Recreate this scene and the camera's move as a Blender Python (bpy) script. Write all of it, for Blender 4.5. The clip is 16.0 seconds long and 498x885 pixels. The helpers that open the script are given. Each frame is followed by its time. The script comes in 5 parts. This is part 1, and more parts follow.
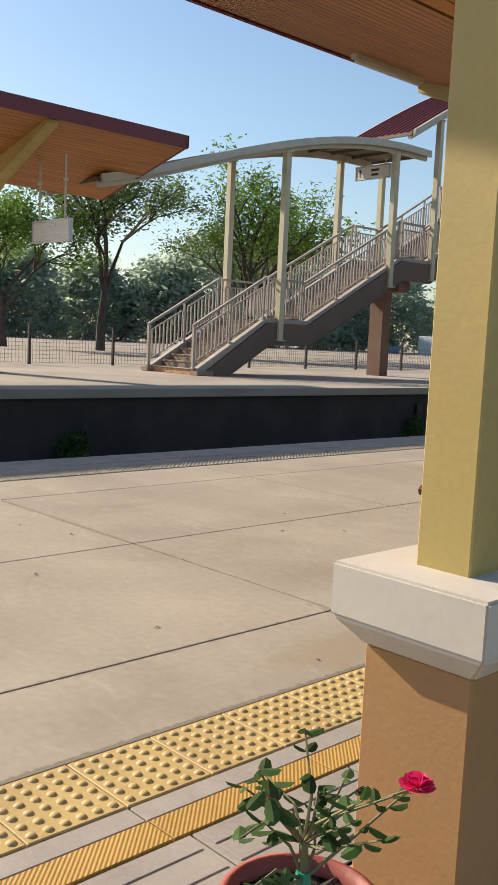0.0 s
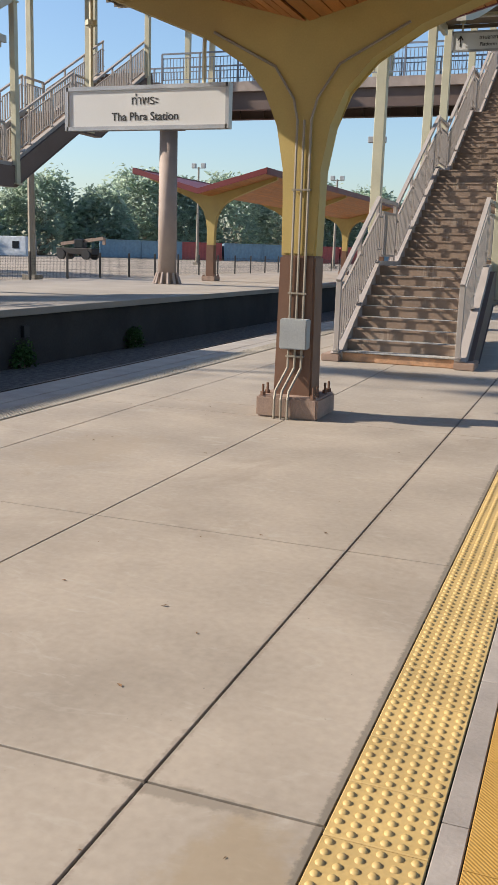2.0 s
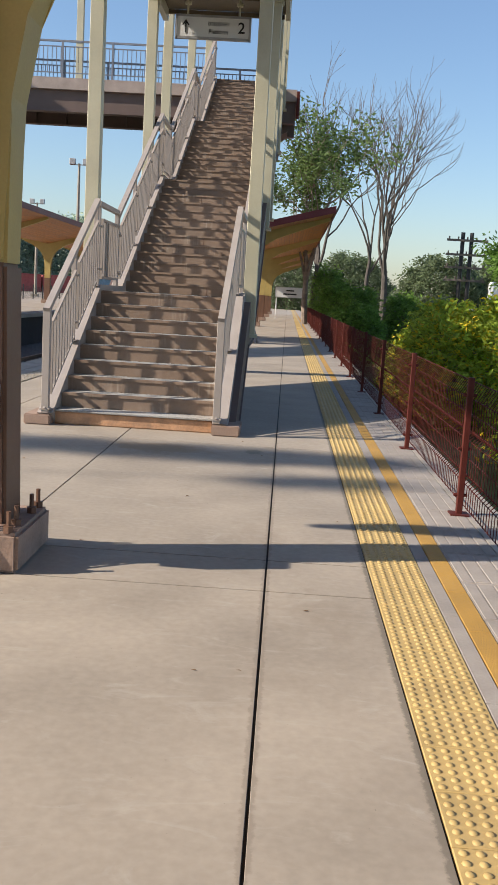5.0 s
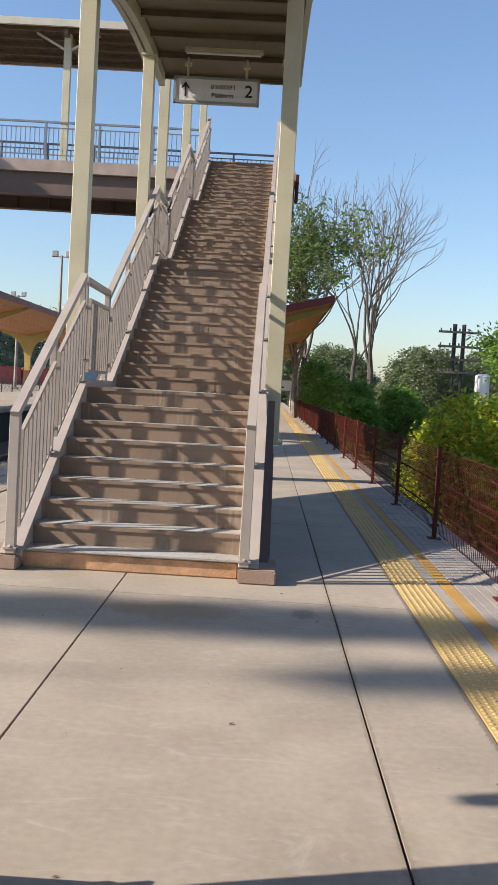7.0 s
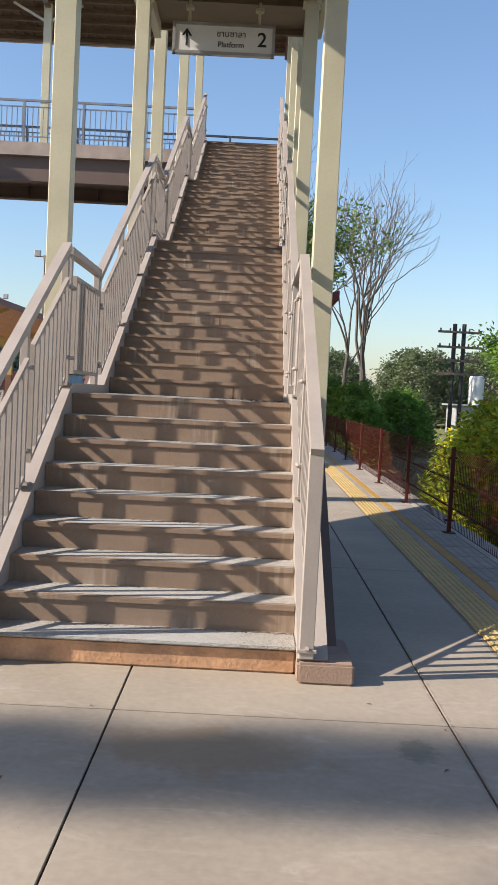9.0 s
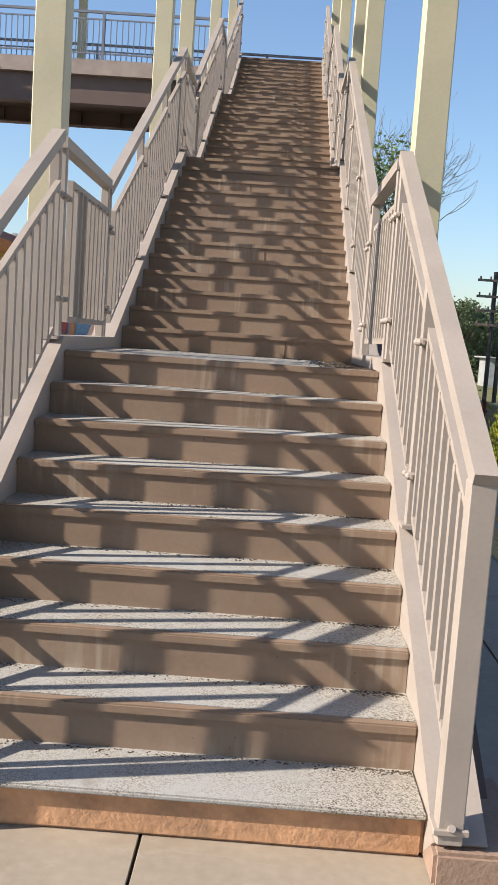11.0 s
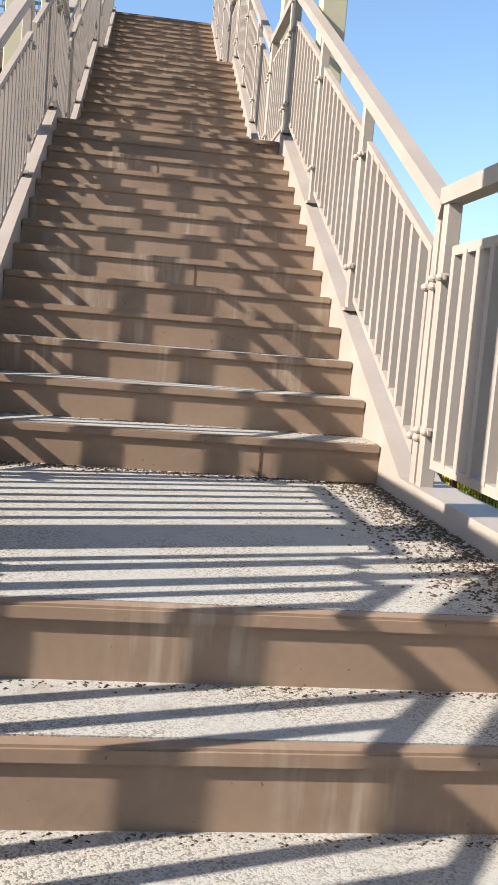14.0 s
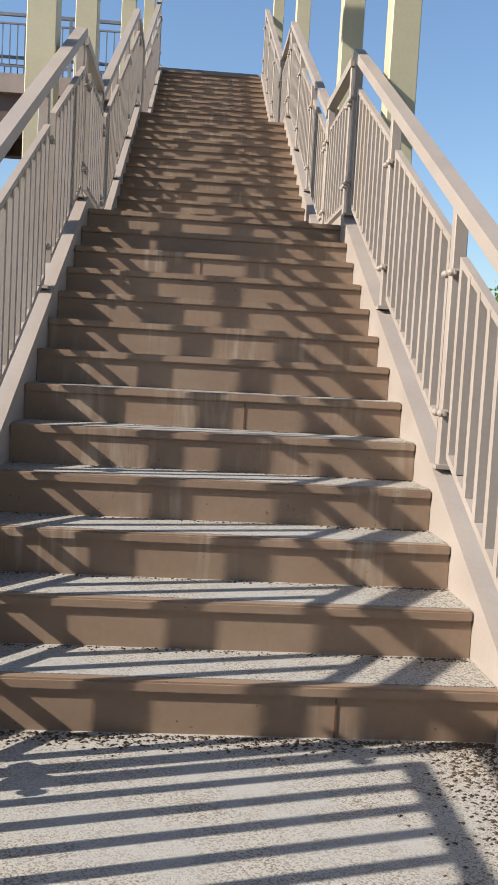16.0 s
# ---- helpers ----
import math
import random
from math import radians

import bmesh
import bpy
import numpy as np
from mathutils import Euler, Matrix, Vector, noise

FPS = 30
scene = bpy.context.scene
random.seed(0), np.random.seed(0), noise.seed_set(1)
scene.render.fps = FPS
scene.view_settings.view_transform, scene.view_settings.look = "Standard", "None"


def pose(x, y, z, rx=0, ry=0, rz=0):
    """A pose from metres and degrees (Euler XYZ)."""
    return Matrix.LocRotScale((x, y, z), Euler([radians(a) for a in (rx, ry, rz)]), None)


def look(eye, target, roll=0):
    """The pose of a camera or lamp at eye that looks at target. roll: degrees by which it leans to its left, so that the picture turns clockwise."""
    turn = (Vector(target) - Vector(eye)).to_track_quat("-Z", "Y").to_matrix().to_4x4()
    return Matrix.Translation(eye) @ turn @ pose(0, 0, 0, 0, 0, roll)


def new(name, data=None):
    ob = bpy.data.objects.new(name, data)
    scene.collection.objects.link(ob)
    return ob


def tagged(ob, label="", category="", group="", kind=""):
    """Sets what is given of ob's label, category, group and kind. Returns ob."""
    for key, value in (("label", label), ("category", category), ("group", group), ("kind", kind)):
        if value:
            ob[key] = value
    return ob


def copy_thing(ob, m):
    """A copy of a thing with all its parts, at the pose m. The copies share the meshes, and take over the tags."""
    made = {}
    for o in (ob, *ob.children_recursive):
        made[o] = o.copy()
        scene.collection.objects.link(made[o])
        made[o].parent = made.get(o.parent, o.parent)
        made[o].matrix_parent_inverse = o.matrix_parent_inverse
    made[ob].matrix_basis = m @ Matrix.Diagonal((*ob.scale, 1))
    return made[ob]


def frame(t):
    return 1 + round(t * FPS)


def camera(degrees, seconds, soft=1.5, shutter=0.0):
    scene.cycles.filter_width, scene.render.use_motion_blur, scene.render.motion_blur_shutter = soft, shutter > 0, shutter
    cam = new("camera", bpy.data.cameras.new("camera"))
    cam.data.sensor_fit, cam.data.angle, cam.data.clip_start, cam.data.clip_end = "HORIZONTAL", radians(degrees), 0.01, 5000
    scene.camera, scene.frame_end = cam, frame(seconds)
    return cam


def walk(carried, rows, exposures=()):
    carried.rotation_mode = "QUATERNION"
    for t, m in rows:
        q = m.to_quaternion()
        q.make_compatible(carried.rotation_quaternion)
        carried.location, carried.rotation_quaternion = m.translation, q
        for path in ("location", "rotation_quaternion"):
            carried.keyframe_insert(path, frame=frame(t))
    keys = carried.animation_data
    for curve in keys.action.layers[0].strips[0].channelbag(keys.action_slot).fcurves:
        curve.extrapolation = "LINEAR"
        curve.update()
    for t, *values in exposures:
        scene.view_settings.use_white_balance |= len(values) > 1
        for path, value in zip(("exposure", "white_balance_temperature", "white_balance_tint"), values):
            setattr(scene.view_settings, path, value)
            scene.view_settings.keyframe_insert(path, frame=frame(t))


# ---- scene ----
cam = camera(30.5, 16.0)
PATH = [
    (0, (3.488, -14.888, 1.259), (2.043, -13.524, 1.034), 2.7),
    (0.5, (2.958, -14.683, 1.304), (1.711, -13.145, 1.019), 2.6),
    (1, (2.485, -14.547, 1.415), (1.337, -12.945, 1.073), 3.1),
    (1.5, (2.094, -14.19, 1.476), (1.259, -12.408, 1.118), 2.9),
    (2, (1.887, -13.992, 1.639), (1.21, -12.155, 1.231), 1.8),
    (2.5, (1.592, -13.362, 1.613), (1.277, -11.439, 1.164), 2.8),
    (3, (1.414, -12.764, 1.605), (1.183, -10.836, 1.123), 2.2),
    (3.5, (1.218, -12.133, 1.594), (1.031, -10.195, 1.139), 2.1),
    (4, (1.105, -11.498, 1.586), (1.052, -9.538, 1.192), 3.0),
    (4.2, (1.017, -11.207, 1.569), (0.945, -9.247, 1.178), 3.2),
    (6.3, (0.421, -8.087, 1.51), (0.374, -6.093, 1.364), 3.9),
    (6.5, (0.358, -7.888, 1.525), (0.293, -5.894, 1.386), 3.5),
    (7, (0.15, -7.333, 1.555), (0.118, -5.337, 1.438), 3.3),
    (7.5, (-0.004, -6.74, 1.553), (-0.029, -4.742, 1.472), 3.2),
    (8, (-0.158, -6.149, 1.572), (-0.182, -4.15, 1.508), 2.3),
    (8.5, (-0.233, -5.548, 1.515), (-0.221, -3.549, 1.431), 2.3),
    (9, (-0.316, -4.97, 1.548), (-0.317, -2.973, 1.44), 2.9),
    (9.5, (-0.361, -4.37, 1.562), (-0.328, -2.373, 1.448), 3.5),
    (10, (-0.367, -3.783, 1.581), (-0.442, -1.789, 1.456), 3.5),
    (10.2, (-0.408, -3.574, 1.566), (-0.484, -1.58, 1.424), 3.6),
    (12.3, (-0.877, -1.294, 1.701), (-0.833, 0.683, 1.402), 3.7),
    (12.5, (-0.944, -1.056, 1.694), (-0.884, 0.925, 1.419), 3.2),
    (13, (-1.067, -0.433, 1.719), (-0.795, 1.533, 1.469), 3.5),
    (13.5, (-1.076, 0.133, 1.905), (-0.813, 2.103, 1.675), 3.9),
    (14, (-1.064, 0.492, 2.047), (-0.796, 2.462, 1.821), 4.7),
    (14.5, (-0.991, 0.808, 2.200), (-0.693, 2.776, 1.997), 5.3),
    (15, (-1.039, 1.053, 2.311), (-0.818, 3.032, 2.117), 5.6),
    (15.5, (-0.979, 1.303, 2.442), (-0.804, 3.286, 2.249), 4.9),
    (16, (-1.003, 1.531, 2.588), (-0.865, 3.52, 2.428), 3.2),
]
EXPOSURES = [(0, 0.52, 7250, 12), (0.5, 0.67, 7000, 12), (1, 0.72, 6800, 12), (2.5, 0.56, 6620, 13), (4, 0.54, 6620, 13),
             (6.5, 0.7, 6700, 14), (8, 0.72, 6700, 14), (10, 0.78, 6700, 14), (12.5, 0.7, 6640, 12), (13.3, 0.86, 6640, 12),
             (14, 1.05, 6640, 12), (14.7, 0.7, 6640, 12), (15.3, 0.62, 6640, 12), (16, 0.62, 6640, 12)]
walk(cam, [(t, look(eye, target, roll)) for t, eye, target, roll in PATH], EXPOSURES)

# ---- world, sun, exposure ----
world = bpy.data.worlds.new("sky")
scene.world = world
world.use_nodes = True
SUN_FROM = Vector((-1.0, -0.26, 0.62)).normalized()
wn = world.node_tree.nodes
sky = wn.new("ShaderNodeTexSky")
sky.sky_type = "NISHITA"
sky.sun_disc = False
sky.sun_elevation = math.asin(SUN_FROM.z)
sky.sun_rotation = math.atan2(SUN_FROM.x, SUN_FROM.y)
sky.air_density, sky.dust_density, sky.ozone_density = 1.2, 0.8, 5.0
wn["Background"].inputs["Strength"].default_value = 0.115
world.node_tree.links.new(sky.outputs[0], wn["Background"].inputs["Color"])

sun = new("sun", bpy.data.lights.new("sun", "SUN"))
sun.data.energy, sun.data.angle, sun.data.color = 5.0, radians(0.6), (1.0, 0.92, 0.80)
sun.matrix_world = look(SUN_FROM * 60, (0, 0, 0))


# ---- materials ----
PAINT = 0.82   # all base colours are set a little under the swatches below


def mat(name, color, rough=0.6, metal=0.0, var=0.12, scale=3.0, fine=60.0, bump=0.15, stain=None, stain_amount=0.0, spec=0.5,
        random_amount=0.0, island=False, grain=None, ridge=0.0, thin=0.0):
    """A procedural surface: base colour broken at two scales, optional stains, and fine relief."""
    m = bpy.data.materials.new(name)
    m.use_nodes = True
    nt = m.node_tree
    n, l = nt.nodes, nt.links
    b = n["Principled BSDF"]
    b.inputs["Metallic"].default_value = metal
    b.inputs["Specular IOR Level"].default_value = spec
    geo = n.new("ShaderNodeNewGeometry")
    pos = geo.outputs["Position"]
    if grain:
        mp = n.new("ShaderNodeMapping")
        mp.inputs["Scale"].default_value = grain
        l.new(pos, mp.inputs["Vector"])
        pos = mp.outputs[0]
    big = n.new("ShaderNodeTexNoise")
    big.inputs["Scale"].default_value, big.inputs["Detail"].default_value = scale, 5
    small = n.new("ShaderNodeTexNoise")
    small.inputs["Scale"].default_value, small.inputs["Detail"].default_value = fine, 4
    l.new(pos, big.inputs["Vector"])
    l.new(pos, small.inputs["Vector"])
    add = n.new("ShaderNodeMath")
    add.operation = "MULTIPLY_ADD"
    add.inputs[1].default_value = 0.45
    l.new(small.outputs["Fac"], add.inputs[0])
    l.new(big.outputs["Fac"], add.inputs[2])
    ramp = n.new("ShaderNodeValToRGB")
    e = ramp.color_ramp.elements
    e[0].position, e[1].position = 0.45, 1.0
    c = Vector(color) * (1.0 if island else PAINT)
    e[0].color = (*(c * (1 - 1.6 * var)), 1)
    e[1].color = (*(c * (1 + 1.6 * var)), 1)
    l.new(add.outputs[0], ramp.inputs["Fac"])
    out = ramp.outputs["Color"]
    if random_amount:
        hsv = n.new("ShaderNodeHueSaturation")
        rng = n.new("ShaderNodeMapRange")
        rng.inputs["To Min"].default_value, rng.inputs["To Max"].default_value = 1 - random_amount, 1 + random_amount
        if island:
            l.new(geo.outputs["Random Per Island"], rng.inputs["Value"])
        else:
            info = n.new("ShaderNodeObjectInfo")
            l.new(info.outputs["Random"], rng.inputs["Value"])
        l.new(rng.outputs[0], hsv.inputs["Value"])
        l.new(out, hsv.inputs["Color"])
        out = hsv.outputs["Color"]
    if stain:
        sn = n.new("ShaderNodeTexNoise")
        sn.inputs["Scale"].default_value, sn.inputs["Detail"].default_value, sn.inputs["Roughness"].default_value = scale * 0.55, 8, 0.68
        l.new(geo.outputs["Position"], sn.inputs["Vector"])
        sr = n.new("ShaderNodeMapRange")
        sr.inputs["From Min"].default_value, sr.inputs["From Max"].default_value = 0.52, 0.72
        sr.inputs["To Max"].default_value = stain_amount
        l.new(sn.outputs["Fac"], sr.inputs["Value"])
        mix = n.new("ShaderNodeMix")
        mix.data_type = "RGBA"
        l.new(sr.outputs[0], mix.inputs["Factor"])
        l.new(out, mix.inputs["A"])
        mix.inputs["B"].default_value = (*(Vector(stain) * PAINT), 1)
        out = mix.outputs["Result"]
    l.new(out, b.inputs["Base Color"])
    if thin:
        # leaves and petals let light through
        tr = n.new("ShaderNodeBsdfTranslucent")
        l.new(out, tr.inputs["Color"])
        both = n.new("ShaderNodeMixShader")
        both.inputs[0].default_value = thin
        l.new(b.outputs[0], both.inputs[1])
        l.new(tr.outputs[0], both.inputs[2])
        l.new(both.outputs[0], n["Material Output"].inputs["Surface"])
    rr = n.new("ShaderNodeMapRange")
    rr.inputs["To Min"].default_value, rr.inputs["To Max"].default_value = max(0.05, rough - 0.12), min(1, rough + 0.12)
    l.new(big.outputs["Fac"], rr.inputs["Value"])
    l.new(rr.outputs[0], b.inputs["Roughness"])
    if bump:
        bp = n.new("ShaderNodeBump")
        bp.inputs["Strength"].default_value, bp.inputs["Distance"].default_value = bump, 0.01
        l.new(small.outputs["Fac"], bp.inputs["Height"])
        if ridge:
            wave = n.new("ShaderNodeTexWave")
            wave.wave_type, wave.bands_direction = "BANDS", "DIAGONAL"
            wave.inputs["Scale"].default_value = ridge
            l.new(geo.outputs["Position"], wave.inputs["Vector"])
            l.new(wave.outputs["Fac"], bp.inputs["Height"])
        l.new(bp.outputs[0], b.inputs["Normal"])
    return m


def gravel(name, stone, dark, worn):
    """Washed gravel: stones of several shades in a dark bed, worn smooth and pale in patches."""
    m = bpy.data.materials.new(name)
    m.use_nodes = True
    n, l = m.node_tree.nodes, m.node_tree.links
    b = n["Principled BSDF"]
    b.inputs["Roughness"].default_value = 0.85
    pos = n.new("ShaderNodeNewGeometry").outputs["Position"]
    cell = n.new("ShaderNodeTexVoronoi")
    cell.inputs["Scale"].default_value = 230
    l.new(pos, cell.inputs["Vector"])
    shade = n.new("ShaderNodeValToRGB")
    e = shade.color_ramp.elements
    e[0].position, e[1].position = 0.12, 0.55
    e[0].color, e[1].color = (*dark, 1), (*stone, 1)
    sep = n.new("ShaderNodeSeparateColor")
    l.new(cell.outputs["Color"], sep.inputs[0])
    l.new(sep.outputs[0], shade.inputs["Fac"])
    patch = n.new("ShaderNodeTexNoise")
    patch.inputs["Scale"].default_value, patch.inputs["Detail"].default_value, patch.inputs["Roughness"].default_value = 3.4, 9, 0.66
    l.new(pos, patch.inputs["Vector"])
    # feet have worn the middle smooth; the gravel stays open along both sides
    own = n.new("ShaderNodeSeparateXYZ")
    l.new(n.new("ShaderNodeTexCoord").outputs["Object"], own.inputs[0])
    off = n.new("ShaderNodeMath")
    off.operation = "ABSOLUTE"
    l.new(own.outputs["X"], off.inputs[0])
    side = n.new("ShaderNodeMapRange")
    side.inputs["From Min"].default_value, side.inputs["From Max"].default_value, side.inputs["To Max"].default_value = 0.50, 0.88, 0.24
    l.new(off.outputs[0], side.inputs["Value"])
    less = n.new("ShaderNodeMath")
    less.operation = "SUBTRACT"
    l.new(patch.outputs["Fac"], less.inputs[0])
    l.new(side.outputs[0], less.inputs[1])
    rng = n.new("ShaderNodeMapRange")
    rng.inputs["From Min"].default_value, rng.inputs["From Max"].default_value = 0.34, 0.68
    l.new(less.outputs[0], rng.inputs["Value"])
    mix = n.new("ShaderNodeMix")
    mix.data_type = "RGBA"
    l.new(rng.outputs[0], mix.inputs["Factor"])
    l.new(shade.outputs["Color"], mix.inputs["A"])
    mix.inputs["B"].default_value = (*worn, 1)
    dirt = n.new("ShaderNodeTexNoise")
    dirt.inputs["Scale"].default_value, dirt.inputs["Detail"].default_value, dirt.inputs["Roughness"].default_value = 7, 8, 0.75
    l.new(pos, dirt.inputs["Vector"])
    dr = n.new("ShaderNodeMapRange")
    dr.inputs["From Min"].default_value, dr.inputs["From Max"].default_value, dr.inputs["To Max"].default_value = 0.56, 0.72, 0.7
    l.new(dirt.outputs["Fac"], dr.inputs["Value"])
    mix2 = n.new("ShaderNodeMix")
    mix2.data_type = "RGBA"
    l.new(dr.outputs[0], mix2.inputs["Factor"])
    l.new(mix.outputs["Result"], mix2.inputs["A"])
    mix2.inputs["B"].default_value = (0.22, 0.18, 0.14, 1)
    l.new(mix2.outputs["Result"], b.inputs["Base Color"])
    bp = n.new("ShaderNodeBump")
    bp.inputs["Strength"].default_value, bp.inputs["Distance"].default_value = 0.25, 0.003
    l.new(cell.outputs["Distance"], bp.inputs["Height"])
    bp.invert = True
    l.new(bp.outputs[0], b.inputs["Normal"])
    return m


def blot(m, centre, size, color, amount, wander=0.7, scale=5.0):
    """A stain with a ragged outline at one place of a surface."""
    n, l = m.node_tree.nodes, m.node_tree.links
    b = n["Principled BSDF"]
    was = b.inputs["Base Color"].links[0].from_socket
    pos = n.new("ShaderNodeNewGeometry").outputs["Position"]
    mp = n.new("ShaderNodeMapping")
    mp.vector_type = "TEXTURE"
    mp.inputs["Location"].default_value, mp.inputs["Scale"].default_value = (*centre, 0), (*size, 1)
    l.new(pos, mp.inputs["Vector"])
    far = n.new("ShaderNodeVectorMath")
    far.operation = "LENGTH"
    l.new(mp.outputs[0], far.inputs[0])
    noise = n.new("ShaderNodeTexNoise")
    noise.inputs["Scale"].default_value, noise.inputs["Detail"].default_value, noise.inputs["Roughness"].default_value = scale, 8, 0.7
    l.new(pos, noise.inputs["Vector"])
    sub = n.new("ShaderNodeMath")
    sub.operation = "MULTIPLY_ADD"
    sub.inputs[1].default_value = wander * 3
    l.new(noise.outputs["Fac"], sub.inputs[0])
    l.new(far.outputs["Value"], sub.inputs[2])
    rng = n.new("ShaderNodeMapRange")
    rng.inputs["From Min"].default_value, rng.inputs["From Max"].default_value = 1.0 + wander * 1.5, 0.6 + wander * 1.5
    rng.inputs["To Max"].default_value = amount
    l.new(sub.outputs[0], rng.inputs["Value"])
    mix = n.new("ShaderNodeMix")
    mix.data_type = "RGBA"
    l.new(rng.outputs[0], mix.inputs["Factor"])
    l.new(was, mix.inputs["A"])
    mix.inputs["B"].default_value = (*color, 1)
    l.new(mix.outputs["Result"], b.inputs["Base Color"])


def smears(m):
    """Trowel smears, paler swirls and small dark pits over a cast floor."""
    n, l = m.node_tree.nodes, m.node_tree.links
    b = n["Principled BSDF"]
    pos = n.new("ShaderNodeNewGeometry").outputs["Position"]
    stretch = n.new("ShaderNodeMapping")
    stretch.inputs["Scale"].default_value, stretch.inputs["Rotation"].default_value = (1.1, 3.4, 1.0), (0, 0, 0.35)
    l.new(pos, stretch.inputs["Vector"])
    for source, scale, detail, warp, lo, hi, color, amount in (
            (stretch.outputs[0], 1.6, 7, 2.4, 0.56, 0.72, (0.41, 0.37, 0.31), 0.6),
            (pos, 0.75, 9, 1.2, 0.57, 0.70, (0.24, 0.195, 0.145), 0.55),
            (pos, 34.0, 3, 0.0, 0.70, 0.76, (0.12, 0.10, 0.08), 0.7)):
        was = b.inputs["Base Color"].links[0].from_socket
        t = n.new("ShaderNodeTexNoise")
        t.inputs["Scale"].default_value, t.inputs["Detail"].default_value, t.inputs["Roughness"].default_value, t.inputs["Distortion"].default_value = scale, detail, 0.66, warp
        l.new(source, t.inputs["Vector"])
        r = n.new("ShaderNodeMapRange")
        r.inputs["From Min"].default_value, r.inputs["From Max"].default_value, r.inputs["To Max"].default_value = lo, hi, amount
        l.new(t.outputs["Fac"], r.inputs["Value"])
        mix = n.new("ShaderNodeMix")
        mix.data_type = "RGBA"
        l.new(r.outputs[0], mix.inputs["Factor"])
        l.new(was, mix.inputs["A"])
        mix.inputs["B"].default_value = (*color, 1)
        l.new(mix.outputs["Result"], b.inputs["Base Color"])


def streaks(m):
    """Pale lime runs down a painted riser, in patches, and a few dark chips."""
    n, l = m.node_tree.nodes, m.node_tree.links
    b = n["Principled BSDF"]
    pos = n.new("ShaderNodeNewGeometry").outputs["Position"]
    drawn = n.new("ShaderNodeMapping")
    drawn.inputs["Scale"].default_value = (26.0, 2.0, 2.6)
    l.new(pos, drawn.inputs["Vector"])

    def spread(source, scale, detail, lo, hi, top):
        t = n.new("ShaderNodeTexNoise")
        t.inputs["Scale"].default_value, t.inputs["Detail"].default_value = scale, detail
        l.new(source, t.inputs["Vector"])
        r = n.new("ShaderNodeMapRange")
        r.inputs["From Min"].default_value, r.inputs["From Max"].default_value, r.inputs["To Max"].default_value = lo, hi, top
        l.new(t.outputs["Fac"], r.inputs["Value"])
        return r.outputs[0]

    both = n.new("ShaderNodeMath")
    both.operation = "MULTIPLY"
    l.new(spread(drawn.outputs[0], 1.0, 4, 0.48, 0.68, 1.0), both.inputs[0])
    l.new(spread(pos, 2.6, 2, 0.52, 0.66, 0.6), both.inputs[1])
    for factor, color in ((both.outputs[0], (0.46, 0.39, 0.31)), (spread(pos, 55.0, 2, 0.72, 0.76, 0.8), (0.09, 0.06, 0.045))):
        was = b.inputs["Base Color"].links[0].from_socket
        mix = n.new("ShaderNodeMix")
        mix.data_type = "RGBA"
        l.new(factor, mix.inputs["Factor"])
        l.new(was, mix.inputs["A"])
        mix.inputs["B"].default_value = (*color, 1)
        l.new(mix.outputs["Result"], b.inputs["Base Color"])


CONCRETE = mat("platform_concrete", (0.405, 0.347, 0.275), 0.75, var=0.13, scale=1.1, fine=24, bump=0.04, stain=(0.26, 0.215, 0.165), stain_amount=0.5, random_amount=0.03)
smears(CONCRETE)
blot(CONCRETE, (1.12, -12.05), (0.20, 0.42), (0.29, 0.22, 0.13), 0.55, 0.6, 7)
blot(CONCRETE, (0.85, -11.68), (0.30, 0.05), (0.20, 0.17, 0.13), 0.7, 0.8, 11)
blot(CONCRETE, (1.30, -4.0), (0.032, 60.0), (0.15, 0.13, 0.10), 0.8, 0.6, 30)
blot(CONCRETE, (0.715, -6.0), (0.026, 12.0), (0.22, 0.18, 0.14), 0.6, 0.9, 16)
blot(CONCRETE, (-0.45, -1.1), (0.55, 0.3), (0.25, 0.17, 0.09), 0.55, 0.8, 4)
blot(CONCRETE, (0.50, -1.0), (0.10, 0.16), (0.12, 0.12, 0.09), 0.6, 0.6, 12)
blot(CONCRETE, (-1.9, -7.5), (0.5, 0.9), (0.30, 0.24, 0.17), 0.4, 0.9, 3)
blot(CONCRETE, (-1.5, -11.66), (1.4, 0.04), (0.24, 0.20, 0.15), 0.6, 0.9, 8)
JOINT = mat("joint_filler", (0.045, 0.038, 0.032), 0.9)
EDGE = mat("edge_concrete", (0.40, 0.36, 0.31), 0.8, stain=(0.2, 0.18, 0.16), stain_amount=0.5)
FARFLOOR = mat("far_concrete", (0.40, 0.35, 0.29), 0.8, var=0.12, scale=0.6, stain=(0.3, 0.25, 0.2), stain_amount=0.5)
# near-black: the shade on the platform faces is put into the colour, under the stains
WALLDARK = mat("shaded_wall_concrete", (0.052, 0.047, 0.042), 0.9, var=0.25, scale=0.8, fine=20, stain=(0.02, 0.02, 0.02), stain_amount=0.8)
YELLOW = mat("tactile_yellow", (0.58, 0.41, 0.16), 0.6, var=0.10, scale=4, stain=(0.45, 0.33, 0.16), stain_amount=0.35, random_amount=0.05)
ORANGE = mat("orange_strip", (0.52, 0.30, 0.065), 0.65, var=0.10, scale=3, stain=(0.45, 0.28, 0.12), stain_amount=0.4, random_amount=0.04, bump=0.25, ridge=40)
GREYTILE = mat("grey_paving_tile", (0.38, 0.34, 0.30), 0.75, var=0.10, scale=5, random_amount=0.07)
STAIR = mat("stair_brown_paint", (0.31, 0.218, 0.155), 0.62, var=0.09, scale=2.2, fine=40, bump=0.08, stain=(0.42, 0.34, 0.26), stain_amount=0.3)
streaks(STAIR)
